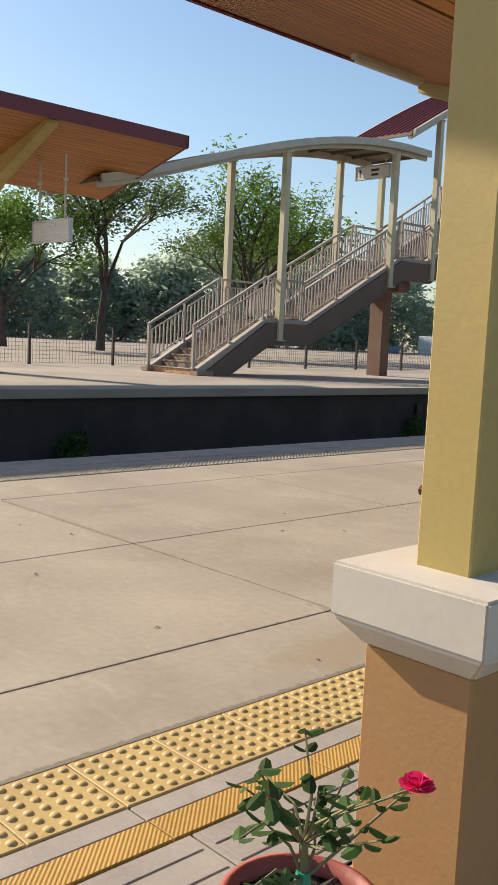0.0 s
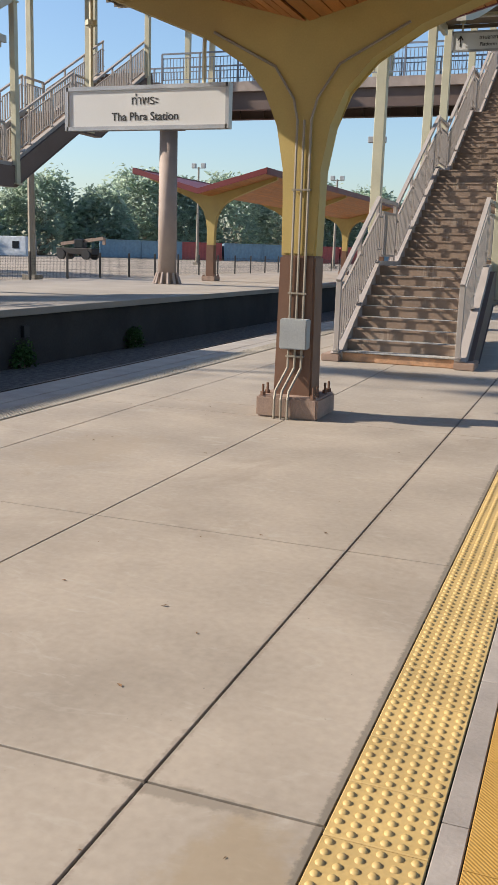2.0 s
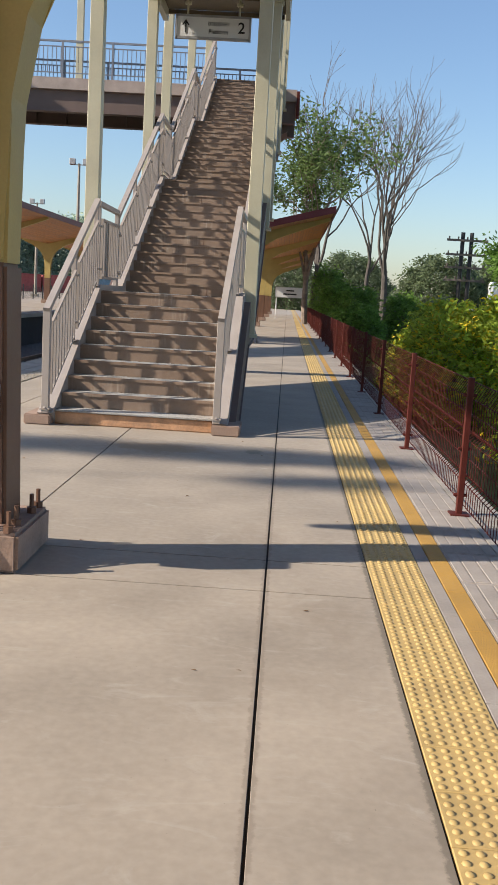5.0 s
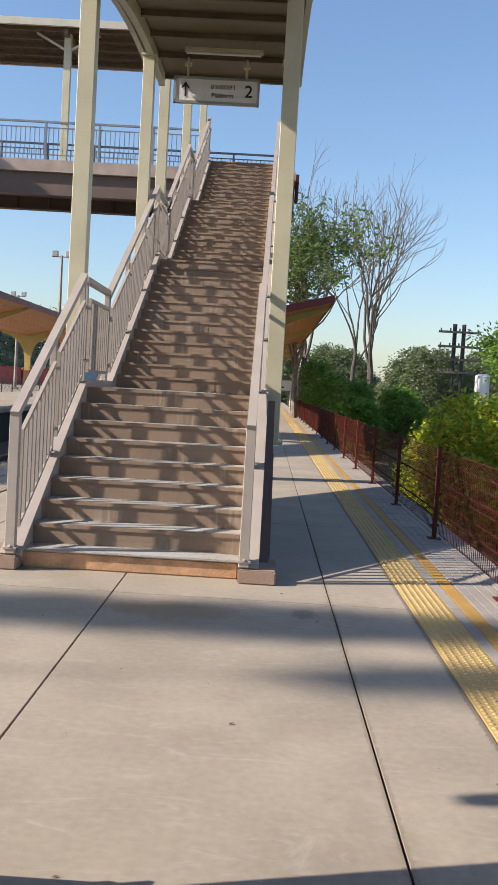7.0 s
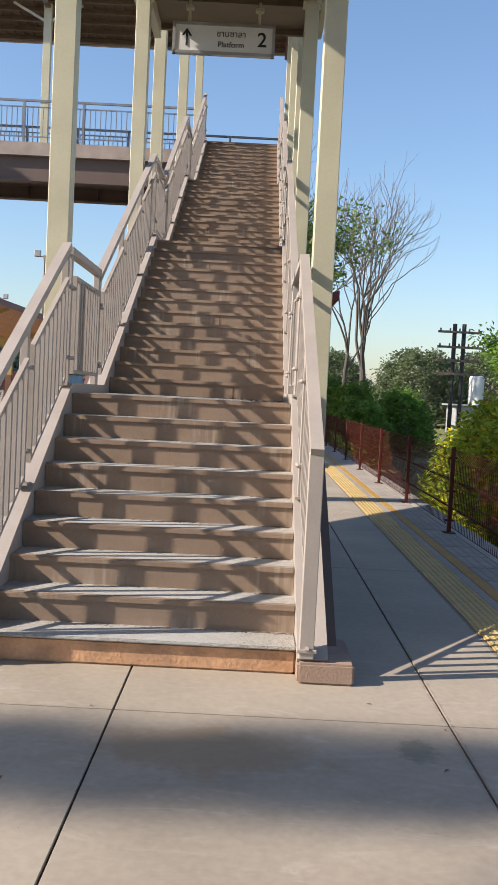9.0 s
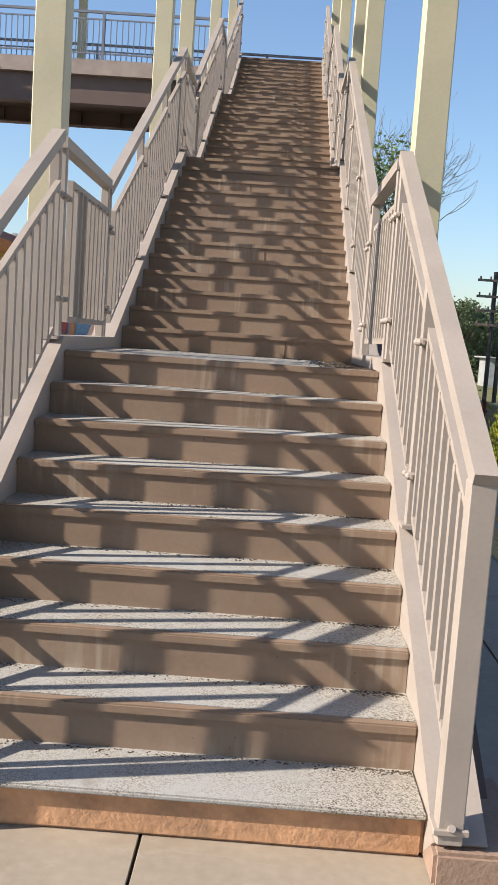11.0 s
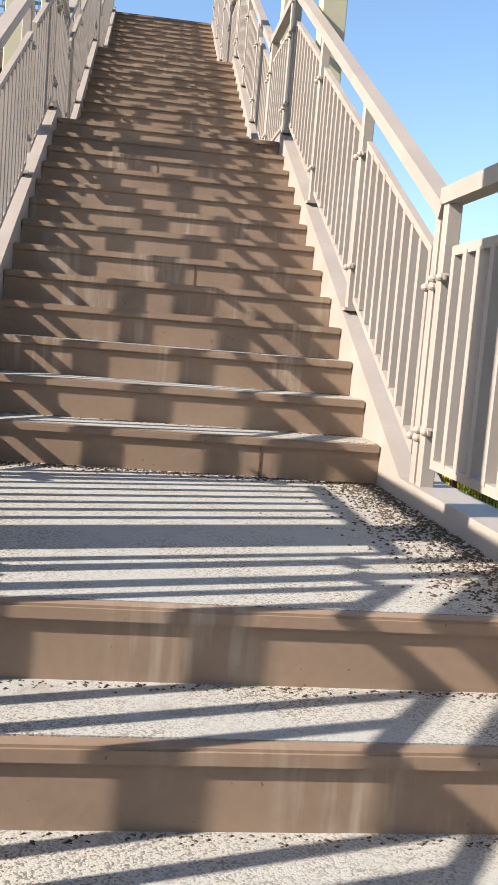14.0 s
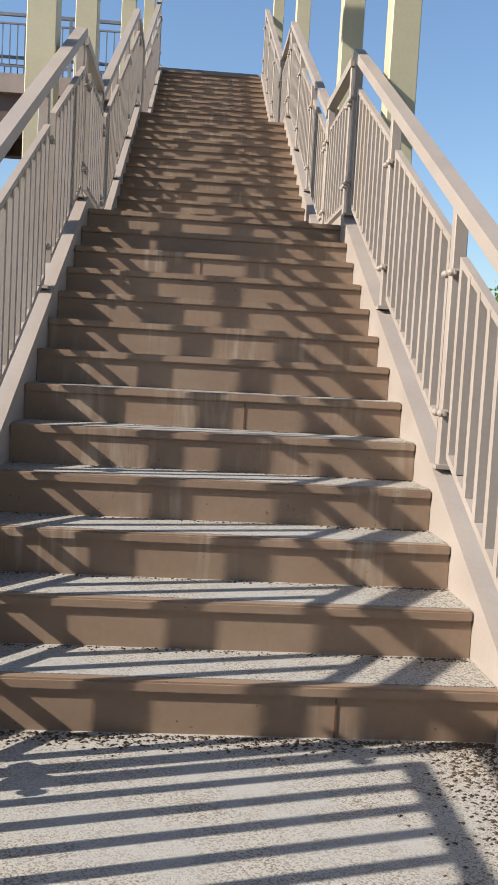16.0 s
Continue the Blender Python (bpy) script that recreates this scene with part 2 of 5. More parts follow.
TREAD = gravel("tread_washed_gravel", (0.43, 0.41, 0.37), (0.13, 0.11, 0.09), (0.38, 0.385, 0.375))
RAIL = mat("rail_taupe_paint", (0.44, 0.385, 0.34), 0.5, var=0.06, scale=3, bump=0.05, stain=(0.25, 0.17, 0.12), stain_amount=0.15)
STEELBROWN = mat("girder_brown_paint", (0.155, 0.105, 0.085), 0.55, var=0.1, scale=2, stain=(0.12, 0.08, 0.06), stain_amount=0.35)
FASCIA = mat("deck_fascia", (0.42, 0.34, 0.29), 0.6, stain=(0.2, 0.15, 0.12), stain_amount=0.4)
CREAM = mat("post_cream_paint", (0.62, 0.58, 0.41), 0.5, var=0.06, scale=2, bump=0.04, stain=(0.42, 0.36, 0.22), stain_amount=0.25)
BLUEGREY = mat("railing_blue_grey", (0.22, 0.24, 0.28), 0.5)
YCOL = mat("column_yellow_paint", (0.52, 0.39, 0.13), 0.6, var=0.07, scale=2, bump=0.06, stain=(0.42, 0.30, 0.13), stain_amount=0.3)
BCOL = mat("column_brown_paint", (0.17, 0.085, 0.05), 0.55, var=0.1, scale=3, stain=(0.26, 0.16, 0.1), stain_amount=0.3)
BASEC = mat("base_concrete", (0.36, 0.25, 0.19), 0.8, var=0.18, scale=5, bump=0.3, stain=(0.22, 0.15, 0.1), stain_amount=0.5)
BASEORANGE = mat("worn_orange_concrete", (0.60, 0.34, 0.19), 0.8, var=0.2, scale=6, fine=50, bump=0.4, stain=(0.25, 0.17, 0.12), stain_amount=0.6)
WOOD = mat("ceiling_wood", (0.42, 0.17, 0.045), 0.55, var=0.16, scale=2, fine=30, grain=(4, 0.5, 4), random_amount=0.1, island=True)
REDROOF = mat("roof_red_metal", (0.20, 0.03, 0.035), 0.5, var=0.12, scale=1.5, stain=(0.12, 0.04, 0.04), stain_amount=0.3)
WHITESTEEL = mat("roof_beam_cream", (0.60, 0.57, 0.47), 0.5, var=0.06, stain=(0.4, 0.36, 0.25), stain_amount=0.3)
UNDERROOF = mat("corrugated_soffit", (0.18, 0.135, 0.085), 0.5, var=0.15, stain=(0.2, 0.15, 0.09), stain_amount=0.4)
GALV = mat("galvanised_conduit", (0.33, 0.29, 0.23), 0.5, metal=0.3)
BOXGREY = mat("junction_box_grey", (0.40, 0.42, 0.42), 0.5, stain=(0.3, 0.3, 0.28), stain_amount=0.3)
FENCE = mat("fence_red_brown", (0.105, 0.020, 0.013), 0.6, var=0.15, scale=8, stain=(0.08, 0.03, 0.02), stain_amount=0.4, spec=0.25)
BLACKF = mat("fence_black", (0.03, 0.028, 0.028), 0.5)
WHITE = mat("sign_white", (0.80, 0.80, 0.78), 0.35, var=0.02, scale=2, bump=0.0, stain=(0.62, 0.60, 0.55), stain_amount=0.15)
SIGNFRAME = mat("sign_frame_aluminium", (0.50, 0.50, 0.50), 0.4, metal=0.6)
BLACK = mat("black_lettering", (0.02, 0.02, 0.02), 0.5, bump=0)
PILLAR = mat("pillar_orange_render", (0.47, 0.25, 0.10), 0.7, var=0.06, scale=3, bump=0.1)
CAPWHITE = mat("pillar_cap_white", (0.68, 0.62, 0.54), 0.6, var=0.05, scale=6, bump=0.03, stain=(0.5, 0.42, 0.32), stain_amount=0.25)
POT = mat("terracotta_pot", (0.42, 0.09, 0.065), 0.6, var=0.15, scale=12)
SOIL = mat("potting_soil", (0.05, 0.032, 0.022), 0.95, var=0.4, scale=30, bump=0.8)
LEAF = mat("leaf_green", (0.15, 0.26, 0.05), 0.5, var=0.3, scale=2, random_amount=0.35, island=True, bump=0, spec=0.15, thin=0.45)
LEAFDARK = mat("leaf_dark_green", (0.065, 0.125, 0.04), 0.6, var=0.3, scale=0.6, random_amount=0.4, island=True, bump=0, spec=0.1, thin=0.4)
LEAFYELLOW = mat("leaf_yellow_green", (0.33, 0.41, 0.05), 0.5, var=0.35, scale=1.2, random_amount=0.4, island=True, bump=0, spec=0.2, thin=0.55)
LEAFYARD = mat("leaf_yard_green", (0.13, 0.19, 0.065), 0.6, var=0.3, scale=0.6, random_amount=0.4, island=True, bump=0, spec=0.1, thin=0.5)
LEAFMID = mat("leaf_grey_green", (0.15, 0.19, 0.10), 0.7, var=0.3, scale=0.3, random_amount=0.3, island=True, bump=0, spec=0.08, thin=0.45)
FLOWER = mat("yellow_blossom", (0.85, 0.62, 0.02), 0.5, bump=0, thin=0.3)
# far leaves: the haze of distance is put into this pale green
LEAFHAZE = mat("leaf_far_haze", (0.36, 0.44, 0.34), 0.75, var=0.2, scale=0.2, random_amount=0.22, island=True, bump=0, spec=0.05, thin=0.7)
BARK = mat("bark_grey", (0.24, 0.19, 0.15), 0.9, var=0.3, scale=4, bump=0.4)
BARKDARK = mat("bark_dark", (0.075, 0.06, 0.05), 0.9, var=0.3, scale=4, bump=0.4)
BARKPALE = mat("bark_pale", (0.10, 0.085, 0.07), 0.9, var=0.2, scale=4, bump=0.3)
ROSE = mat("rose_petal", (0.85, 0.03, 0.18), 0.5, bump=0, thin=0.35)
STEM = mat("rose_stem", (0.22, 0.20, 0.09), 0.7)
TAPE = mat("green_tape", (0.02, 0.35, 0.22), 0.5)
GROUND = mat("dry_ground", (0.36, 0.30, 0.235), 0.95, var=0.2, scale=0.15, fine=4, stain=(0.25, 0.22, 0.13), stain_amount=0.6)
GRASS = mat("grass_bank", (0.17, 0.17, 0.055), 0.95, var=0.35, scale=0.7, fine=25, bump=0.8, stain=(0.30, 0.24, 0.12), stain_amount=0.7)
BALLAST = mat("track_ballast", (0.12, 0.105, 0.09), 0.95, var=0.5, scale=9, fine=40, bump=1.0)
RAILSTEEL = mat("rail_steel", (0.10, 0.08, 0.07), 0.35, metal=0.8)
SLEEPER = mat("sleeper_concrete", (0.2, 0.19, 0.17), 0.9)
# container blue, paled in the colour itself to stand for distant haze
CONTBLUE = mat("container_blue_haze", (0.20, 0.32, 0.40), 0.6)
CONTRED = mat("container_red", (0.42, 0.09, 0.08), 0.6)
CABIN = mat("cabin_white", (0.62, 0.66, 0.70), 0.6)
GLASSD = mat("dark_window", (0.03, 0.035, 0.04), 0.1, bump=0)
GRIT = mat("dry_grit", (0.10, 0.075, 0.055), 0.95, var=0.3)
LITTER = mat("dry_leaf", (0.22, 0.12, 0.05), 0.8)
DUSTYTILE = mat("dusty_tactile", (0.42, 0.37, 0.29), 0.75, var=0.15, scale=2, random_amount=0.06)
PINKCONC = mat("pier_concrete", (0.43, 0.34, 0.29), 0.75, var=0.08, scale=1.5, stain=(0.3, 0.22, 0.18), stain_amount=0.3)


# ---- mesh helpers ----
BASE = {}


def box(bm, x0, x1, y0, y1, z0, z1):
    v = [bm.verts.new((x, y, z)) for z in (z0, z1) for y in (y0, y1) for x in (x0, x1)]
    for f in ((0, 2, 3, 1), (4, 5, 7, 6), (0, 1, 5, 4), (2, 6, 7, 3), (0, 4, 6, 2), (1, 3, 7, 5)):
        bm.faces.new([v[i] for i in f])


def bevelled(bm, x0, x1, y0, y1, z0, z1, w=0.006, seg=1):
    t = bmesh.new()
    box(t, x0, x1, y0, y1, z0, z1)
    bmesh.ops.bevel(t, geom=t.edges[:], offset=w, segments=seg, affect="EDGES")
    join(bm, t)


def join(bm, t):
    me = bpy.data.meshes.new("tmp")
    t.to_mesh(me)
    t.free()
    bm.from_mesh(me)
    bpy.data.meshes.remove(me)


def beam(bm, p, q, w, h, up=(0, 0, 1)):
    """A bar from p to q: w across, h along up."""
    p, q = Vector(p), Vector(q)
    d = (q - p).normalized()
    s = d.cross(Vector(up))
    if s.length < 1e-4:
        s = d.cross(Vector((0, 1, 0)))
    s.normalize()
    u = s.cross(d)
    v = [bm.verts.new(e + s * (a * w / 2) + u * (b * h / 2)) for e in (p, q) for b in (-1, 1) for a in (-1, 1)]
    for f in ((0, 1, 3, 2), (4, 6, 7, 5), (0, 4, 5, 1), (2, 3, 7, 6), (0, 2, 6, 4), (1, 5, 7, 3)):
        bm.faces.new([v[i] for i in f])


def tube(bm, pts, radii, n=6, caps=True):
    """A round bar along points."""
    pts = [Vector(p) for p in pts]
    if not hasattr(radii, "__len__"):
        radii = [radii] * len(pts)
    rings = []
    side = None
    for i, p in enumerate(pts):
        d = (pts[min(i + 1, len(pts) - 1)] - pts[max(i - 1, 0)]).normalized()
        if side is None:
            side = d.orthogonal().normalized()
        side = (side - d * side.dot(d)).normalized()
        o = d.cross(side)
        rings.append([bm.verts.new(p + (side * math.cos(2 * math.pi * k / n) + o * math.sin(2 * math.pi * k / n)) * radii[i]) for k in range(n)])
    for a, b in zip(rings, rings[1:]):
        for k in range(n):
            bm.faces.new((a[k], a[(k + 1) % n], b[(k + 1) % n], b[k]))
    if caps:
        bm.faces.new(rings[0][::-1])
        bm.faces.new(rings[-1])


def prism(bm, outline, axis, a, b):
    """A closed outline of 2D points pushed along an axis from a to b."""
    def at(p, t):
        return {"x": (t, p[0], p[1]), "y": (p[0], t, p[1]), "z": (p[0], p[1], t)}[axis]
    lo = [bm.verts.new(at(p, a)) for p in outline]
    hi = [bm.verts.new(at(p, b)) for p in outline]
    k = len(outline)
    bm.faces.new(lo[::-1])
    bm.faces.new(hi)
    for i in range(k):
        bm.faces.new((lo[i], lo[(i + 1) % k], hi[(i + 1) % k], hi[i]))


def thing(name, base, label, category, group="", kind=""):
    ob = new(name)
    ob.location = base
    ob.empty_display_size = 0.1
    BASE[ob] = Vector(base)
    return tagged(ob, label, category, group, kind)


def mesh_of(name, bm, material, smooth=False):
    bmesh.ops.recalc_face_normals(bm, faces=bm.faces[:])
    me = bpy.data.meshes.new(name)
    bm.to_mesh(me)
    bm.free()
    me.materials.append(material)
    if smooth:
        for p in me.polygons:
            p.use_smooth = True
    return me


def part(name, bm, material, parent, label="", smooth=False):
    """One mesh under a thing or a part, its coordinates given in the world."""
    base = BASE[parent]
    bm.transform(Matrix.Translation(-base))
    ob = new(name, mesh_of(name, bm, material, smooth))
    ob.parent = parent
    BASE[ob] = base
    if label:
        ob["label"] = label
    return ob


def solo(name, bm, material, label, category, kind="", group="", smooth=False, base=None):
    """A thing or a piece of the setting that is one mesh."""
    base = Vector(base or (0, 0, 0))
    bm.transform(Matrix.Translation(-base))
    ob = new(name, mesh_of(name, bm, material, smooth))
    ob.location = base
    BASE[ob] = base
    return tagged(ob, label, category, group, kind)


def piece(name, mesh, parent, loc, rz=0.0):
    """A piece that shares its mesh with its like; loc in the world."""
    ob = new(name, mesh)
    ob.parent = parent
    ob.location = Vector(loc) - BASE[parent]
    ob.rotation_euler.z = rz
    return ob


def lettering(body, size, place, rx, rz, material, name, parent, label="", squash=1.0):
    """Flat letters of the built-in font, as a mesh, centred at place."""
    cu = bpy.data.curves.new(name, "FONT")
    cu.body, cu.size, cu.align_x, cu.align_y, cu.extrude = body, size, "CENTER", "CENTER", 0.0006
    cu.offset = size * (0.012 if body.isascii() else 0.005)
    tmp = bpy.data.objects.new("tmp", cu)
    scene.collection.objects.link(tmp)
    me = bpy.data.meshes.new_from_object(tmp.evaluated_get(bpy.context.evaluated_depsgraph_get()))
    bpy.data.objects.remove(tmp)
    bpy.data.curves.remove(cu)
    me.name = name
    me.materials.clear()
    me.materials.append(material)
    me.transform(pose(0, 0, 0, rx, 0, rz) @ Matrix.Diagonal((squash, 1, 1, 1)))
    ob = new(name, me)
    ob.parent = parent
    ob.location = Vector(place) - BASE[parent]
    BASE[ob] = BASE[parent]
    if label:
        ob["label"] = label
    return ob


# ---- ground, tracks, platforms ----
PL, PR = -4.30, 2.45        # edges of the platform that carries the walk
FAR_X, FAR_Z = -9.9, 0.28   # edge and height of the opposite platform
ENDS = (-40.0, 150.0)

bm = bmesh.new()
box(bm, -1500, 1500, -1500, 1500, -1.6, -1.15)
solo("ground", bm, GROUND, "dry tan earth reaching to the horizon", "ground", "structure")

bm = bmesh.new()
prism(bm, [(2.45, -0.98), (3.4, -1.0), (5.5, -1.02), (9, -1.06), (60, -1.1), (60, -1.3), (2.45, -1.3)], "y", -12.4, 160)
solo("grass_bank", bm, GRASS, "dry grass bank falling away beside the platform", "grass", "structure")

bm = bmesh.new()
box(bm, FAR_X, PL, *ENDS, -1.15, -1.02)
solo("track_bed", bm, BALLAST, "dark stone ballast between the platforms", "track bed", "structure")
for cx in (-7.1,):
    tr = thing("railway_track", (cx, 0, -1.02), "steel rails on concrete sleepers in dark ballast", "railway track", kind="structure")
    for sx in (-0.53, 0.53):
        bm = bmesh.new()
        box(bm, cx + sx - 0.035, cx + sx + 0.035, *ENDS, -0.9, -0.86)
        box(bm, cx + sx - 0.01, cx + sx + 0.01, *ENDS, -0.98, -0.9)
        box(bm, cx + sx - 0.065, cx + sx + 0.065, *ENDS, -1.0, -0.98)
        part("rail", bm, RAILSTEEL, tr)
    bm = bmesh.new()
    for k in range(-20, 150):
        box(bm, cx - 1.0, cx + 1.0, k * 0.65 - 0.11, k * 0.65 + 0.11, -1.05, -0.985)
    part("sleepers", bm, SLEEPER, tr)["kind"] = "stuff"

# body of the platform; its slabs lie on top as pieces
bm = bmesh.new()
box(bm, PL, PR, *ENDS, -1.15, -0.014)
box(bm, PR, 9.0, -40, -13.05, -1.15, -0.03)
platform = solo("platform", bm, JOINT, "long pale concrete station platform with cast slabs", "platform", "structure")
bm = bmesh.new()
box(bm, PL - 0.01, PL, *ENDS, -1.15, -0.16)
solo("platform_wall", bm, WALLDARK, "stained concrete face of the platform, coloured dark as in shade", "wall", "structure")

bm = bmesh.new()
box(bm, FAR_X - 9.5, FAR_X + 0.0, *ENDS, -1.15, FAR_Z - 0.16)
solo("far_platform_wall", bm, WALLDARK, "concrete face of the opposite platform, its shade put into the dark colour", "wall", "structure")
bm = bmesh.new()
bevelled(bm, FAR_X - 9.5, FAR_X + 0.12, *ENDS, FAR_Z - 0.16, FAR_Z, 0.01)
solo("far_platform", bm, FARFLOOR, "pale sunlit concrete surface of the opposite platform", "platform", "structure")
bm = bmesh.new()
box(bm, FAR_X - 120, FAR_X - 9.5, -60, 260, -1.15, FAR_Z - 0.05)
solo("goods_yard", bm, GROUND, "bare tan earth of the goods yard", "yard", "structure")

# slabs between the joints
JX = [-3.28, -2.56, -0.905, 0.715, 1.300]
JY = [-40, -36, -32, -28, -24, -20, -16.2, -14.2, -11.66, -9.16, -5.31, -4.74, -0.66, 3.3, 7.3, 11.3, 15.3, 19.3, 23.3, 27.3, 31.3, 35.3, 39.3, 43.3, 47.3, 55, 63, 71, 79, 95, 111, 130, 150]
for x0, x1 in zip(JX, JX[1:]):
    for y0, y1 in zip(JY, JY[1:]):
        bm = bmesh.new()
        bevelled(bm, x0 + 0.0055, x1 - (0.0055 if x1 < 1.2 else 0.001), y0 + 0.0065, y1 - 0.0065, -0.04, 0.0, 0.0015)
        part("slab", bm, CONCRETE, platform)
bm = bmesh.new()
bevelled(bm, PL, -3.83, *ENDS, -0.16, 0.0, 0.015, 2)
part("edge_coping", bm, EDGE, platform, "rounded concrete platform edge")
bm = bmesh.new()
box(bm, 2.12, 9.0, -40, -13.05, -0.04, -0.002)
part("side_paving", bm, CONCRETE, platform)
bm = bmesh.new()
box(bm, 2.175, PR, -13.05, 150, -0.04, 0.0)
part("kerb", bm, EDGE, platform, "plain concrete strip under the fence")


# ---- the covered stairs, built once and used on both platforms ----
R, B0 = 0.165, 0.16
SW = 1.75                      # clear width, from x = -SW to 0
# each flight: where it starts, its height there, its steps and their going
FL = [(0.0, B0, 8, 0.29125), (3.8875, B0 + 8 * R, 13, 0.3125), (9.3, B0 + 21 * R, 12, 0.30), (14.25, B0 + 33 * R, 13, 0.30)]
TOP_Y, TOP_Z = 18.15, B0 + 46 * R
LAND = [(2.33, 4.2, B0 + 8 * R), (7.95, 9.6, B0 + 21 * R), (12.9, 14.55, B0 + 33 * R)]


def profile():
    """Points (y, z) along the walking line: nosings of each flight's foot and head."""
    return [(0.0, B0), (2.33, LAND[0][2]), (3.9, LAND[0][2]), (7.95, LAND[1][2]), (9.3, LAND[1][2]), (12.9, LAND[2][2]), (14.25, LAND[2][2]), (TOP_Y, TOP_Z)]


bal_bm = bmesh.new()
box(bal_bm, -0.019, 0.019, -0.018, 0.018, -0.375, 0.375)
BALUSTER = mesh_of("baluster", bal_bm, RAIL)


bolt_bm = bmesh.new()
tube(bolt_bm, [(-0.027, 0, 0), (-0.022, 0, 0), (-0.015, 0, 0), (0.015, 0, 0), (0.022, 0, 0), (0.027, 0, 0)], [0.006, 0.012, 0.016, 0.016, 0.012, 0.006], 10)
box(bolt_bm, -0.005, 0.005, -0.022, 0.022, -0.009, 0.009)
CLAMP = mesh_of("clamp_bolt", bolt_bm, RAIL)


def frame_ring(bm, x, a, b, low, high, w=0.034, t=0.016):
    """A closed flat-bar frame in a plane of constant x, sheared from a to b."""
    slope = (b[1] - a[1]) / (b[0] - a[0])
    corners = []
    for inset in (0.0, w):
        for y, up in ((a[0] + inset, low + inset), (b[0] - inset, low + inset), (b[0] - inset, high - inset), (a[0] + inset, high - inset)):
            corners.append((y, a[1] + (y - a[0]) * slope + up))
    front = [bm.verts.new((x - t, y, z)) for y, z in corners]
    back = [bm.verts.new((x + t, y, z)) for y, z in corners]
    for i in range(4):
        j = (i + 1) % 4
        bm.faces.new((front[i], front[j], front[4 + j], front[4 + i]))
        bm.faces.new((back[j], back[i], back[4 + i], back[4 + j]))
        bm.faces.new((front[j], front[i], back[i], back[j]))
        bm.faces.new((front[4 + i], front[4 + j], back[4 + j], back[4 + i]))


def stairs(label):
    st = thing("staircase", (-SW / 2, 0, 0), label, "staircase", "covered footbridge stairs")
    bm = bmesh.new()
    bevelled(bm, -SW - 0.02, 0.0, 0.03, 0.9, 0.0, B0 - 0.02, 0.012, 2)
    part("base_step", bm, BASEORANGE, st, "chipped orange concrete foot of the stairs")
    bm = bmesh.new()
    bevelled(bm, -SW - 0.02, 0.0, 0.0, 0.5, B0 - 0.02, B0, 0.006, 2)
    part("step", bm, TREAD, st)
    for y0, z0, count, T in FL:
        for k in range(1, count + 1):
            y, z = y0 + k * T, z0 + k * R
            depth = T + 0.03
            if k == count:
                depth = {2.33: 1.92, 7.95: 1.7, 12.9: 1.7}.get(round(y, 2), 0.5)
            bm = bmesh.new()
            box(bm, -SW + 0.001, -0.001, y + 0.014, y + 0.05, z - R, z - 0.039)
            riser_bm = bm
            part("riser", riser_bm, STAIR, st)
            if (k * 7 + count) % 5 == 0 and y0 > 1:
                bm = bmesh.new()
                sx0 = -SW + 0.55 + 0.23 * ((k * 3) % 4)
                box(bm, sx0, sx0 + 0.006, y + 0.011, y + 0.0145, z - R + 0.002, z - 0.041)
                part("riser_joint", bm, BCOL, st)
            bm = bmesh.new()
            bevelled(bm, -SW, 0.0, y, y + 0.045, z - 0.038, z - 0.001, 0.006, 2)
            part("nosing", bm, STAIR, st)
            bm = bmesh.new()
            box(bm, -SW, 0.0, y + 0.045, y + depth, z - 0.04, z)
            part("tread", bm, TREAD, st, "washed gravel tread")
    # dry grit gathered at the back of the treads and along the sides
    rnd = random.Random(12)
    verts, faces = [], []
    for y0, z0, count, T in FL[:3]:
        for k in range(0, count):
            yb, zb = y0 + (k + 1) * T + 0.006, z0 + k * R
            for _ in range(300):
                x = -SW * rnd.random() if rnd.random() < 0.6 else -abs(rnd.gauss(0, 0.16))
                if not -SW + 0.01 < x < -0.012:
                    continue
                at = Vector((x, yb - abs(rnd.gauss(0, 0.018)) - 0.004, zb))
                s = rnd.uniform(0.0015, 0.004)
                i = len(verts)
                verts += [at + Vector((rnd.uniform(-s, s) * 2, -s, 0)), at + Vector((s * 1.6, s, 0)), at + Vector((-s * 1.6, s, 0)), at + Vector((0, 0, s * 1.2))]
                faces += [(i, i + 1, i + 3), (i + 1, i + 2, i + 3), (i + 2, i, i + 3)]
    for ya, yb, z in LAND[:2]:
        for _ in range(3200):
            x, y = -0.012 - abs(rnd.gauss(0, 0.13)), rnd.uniform(ya + 0.06, yb)
            if rnd.random() < 0.25:
                x, y = -SW * rnd.uniform(0.01, 0.99), yb - abs(rnd.gauss(0, 0.05)) - 0.006
            if x < -SW + 0.01 or y > yb - 0.004:
                continue
            at, s, i = Vector((x, y, z)), rnd.uniform(0.0015, 0.0055), len(verts)
            verts += [at + Vector((rnd.uniform(-s, s) * 2, -s, 0)), at + Vector((s * 1.6, s, 0)), at + Vector((-s * 1.6, s, 0)), at + Vector((0, 0, s * 1.2))]
            faces += [(i, i + 1, i + 3), (i + 1, i + 2, i + 3), (i + 2, i, i + 3)]
    me = bpy.data.meshes.new("grit")
    me.from_pydata([v - BASE[st] for v in verts], [], faces)
    me.materials.append(GRIT)
    grit = new("grit", me)
    grit.parent = st
    grit["kind"] = "stuff"
    pr = profile()
    # stringers with their pale upstand, and the dark girder below
    for sx, nm in ((-SW - 0.085, "stringer"), (0.085, "stringer")):
        top = [(y, z + 0.075) for y, z in pr]
        top[0] = (-0.10, B0 - 0.03)
        low = [(y + 0.0, z - 0.26) for y, z in pr]
        low[0] = (0.06, 0.0)
        bm = bmesh.new()
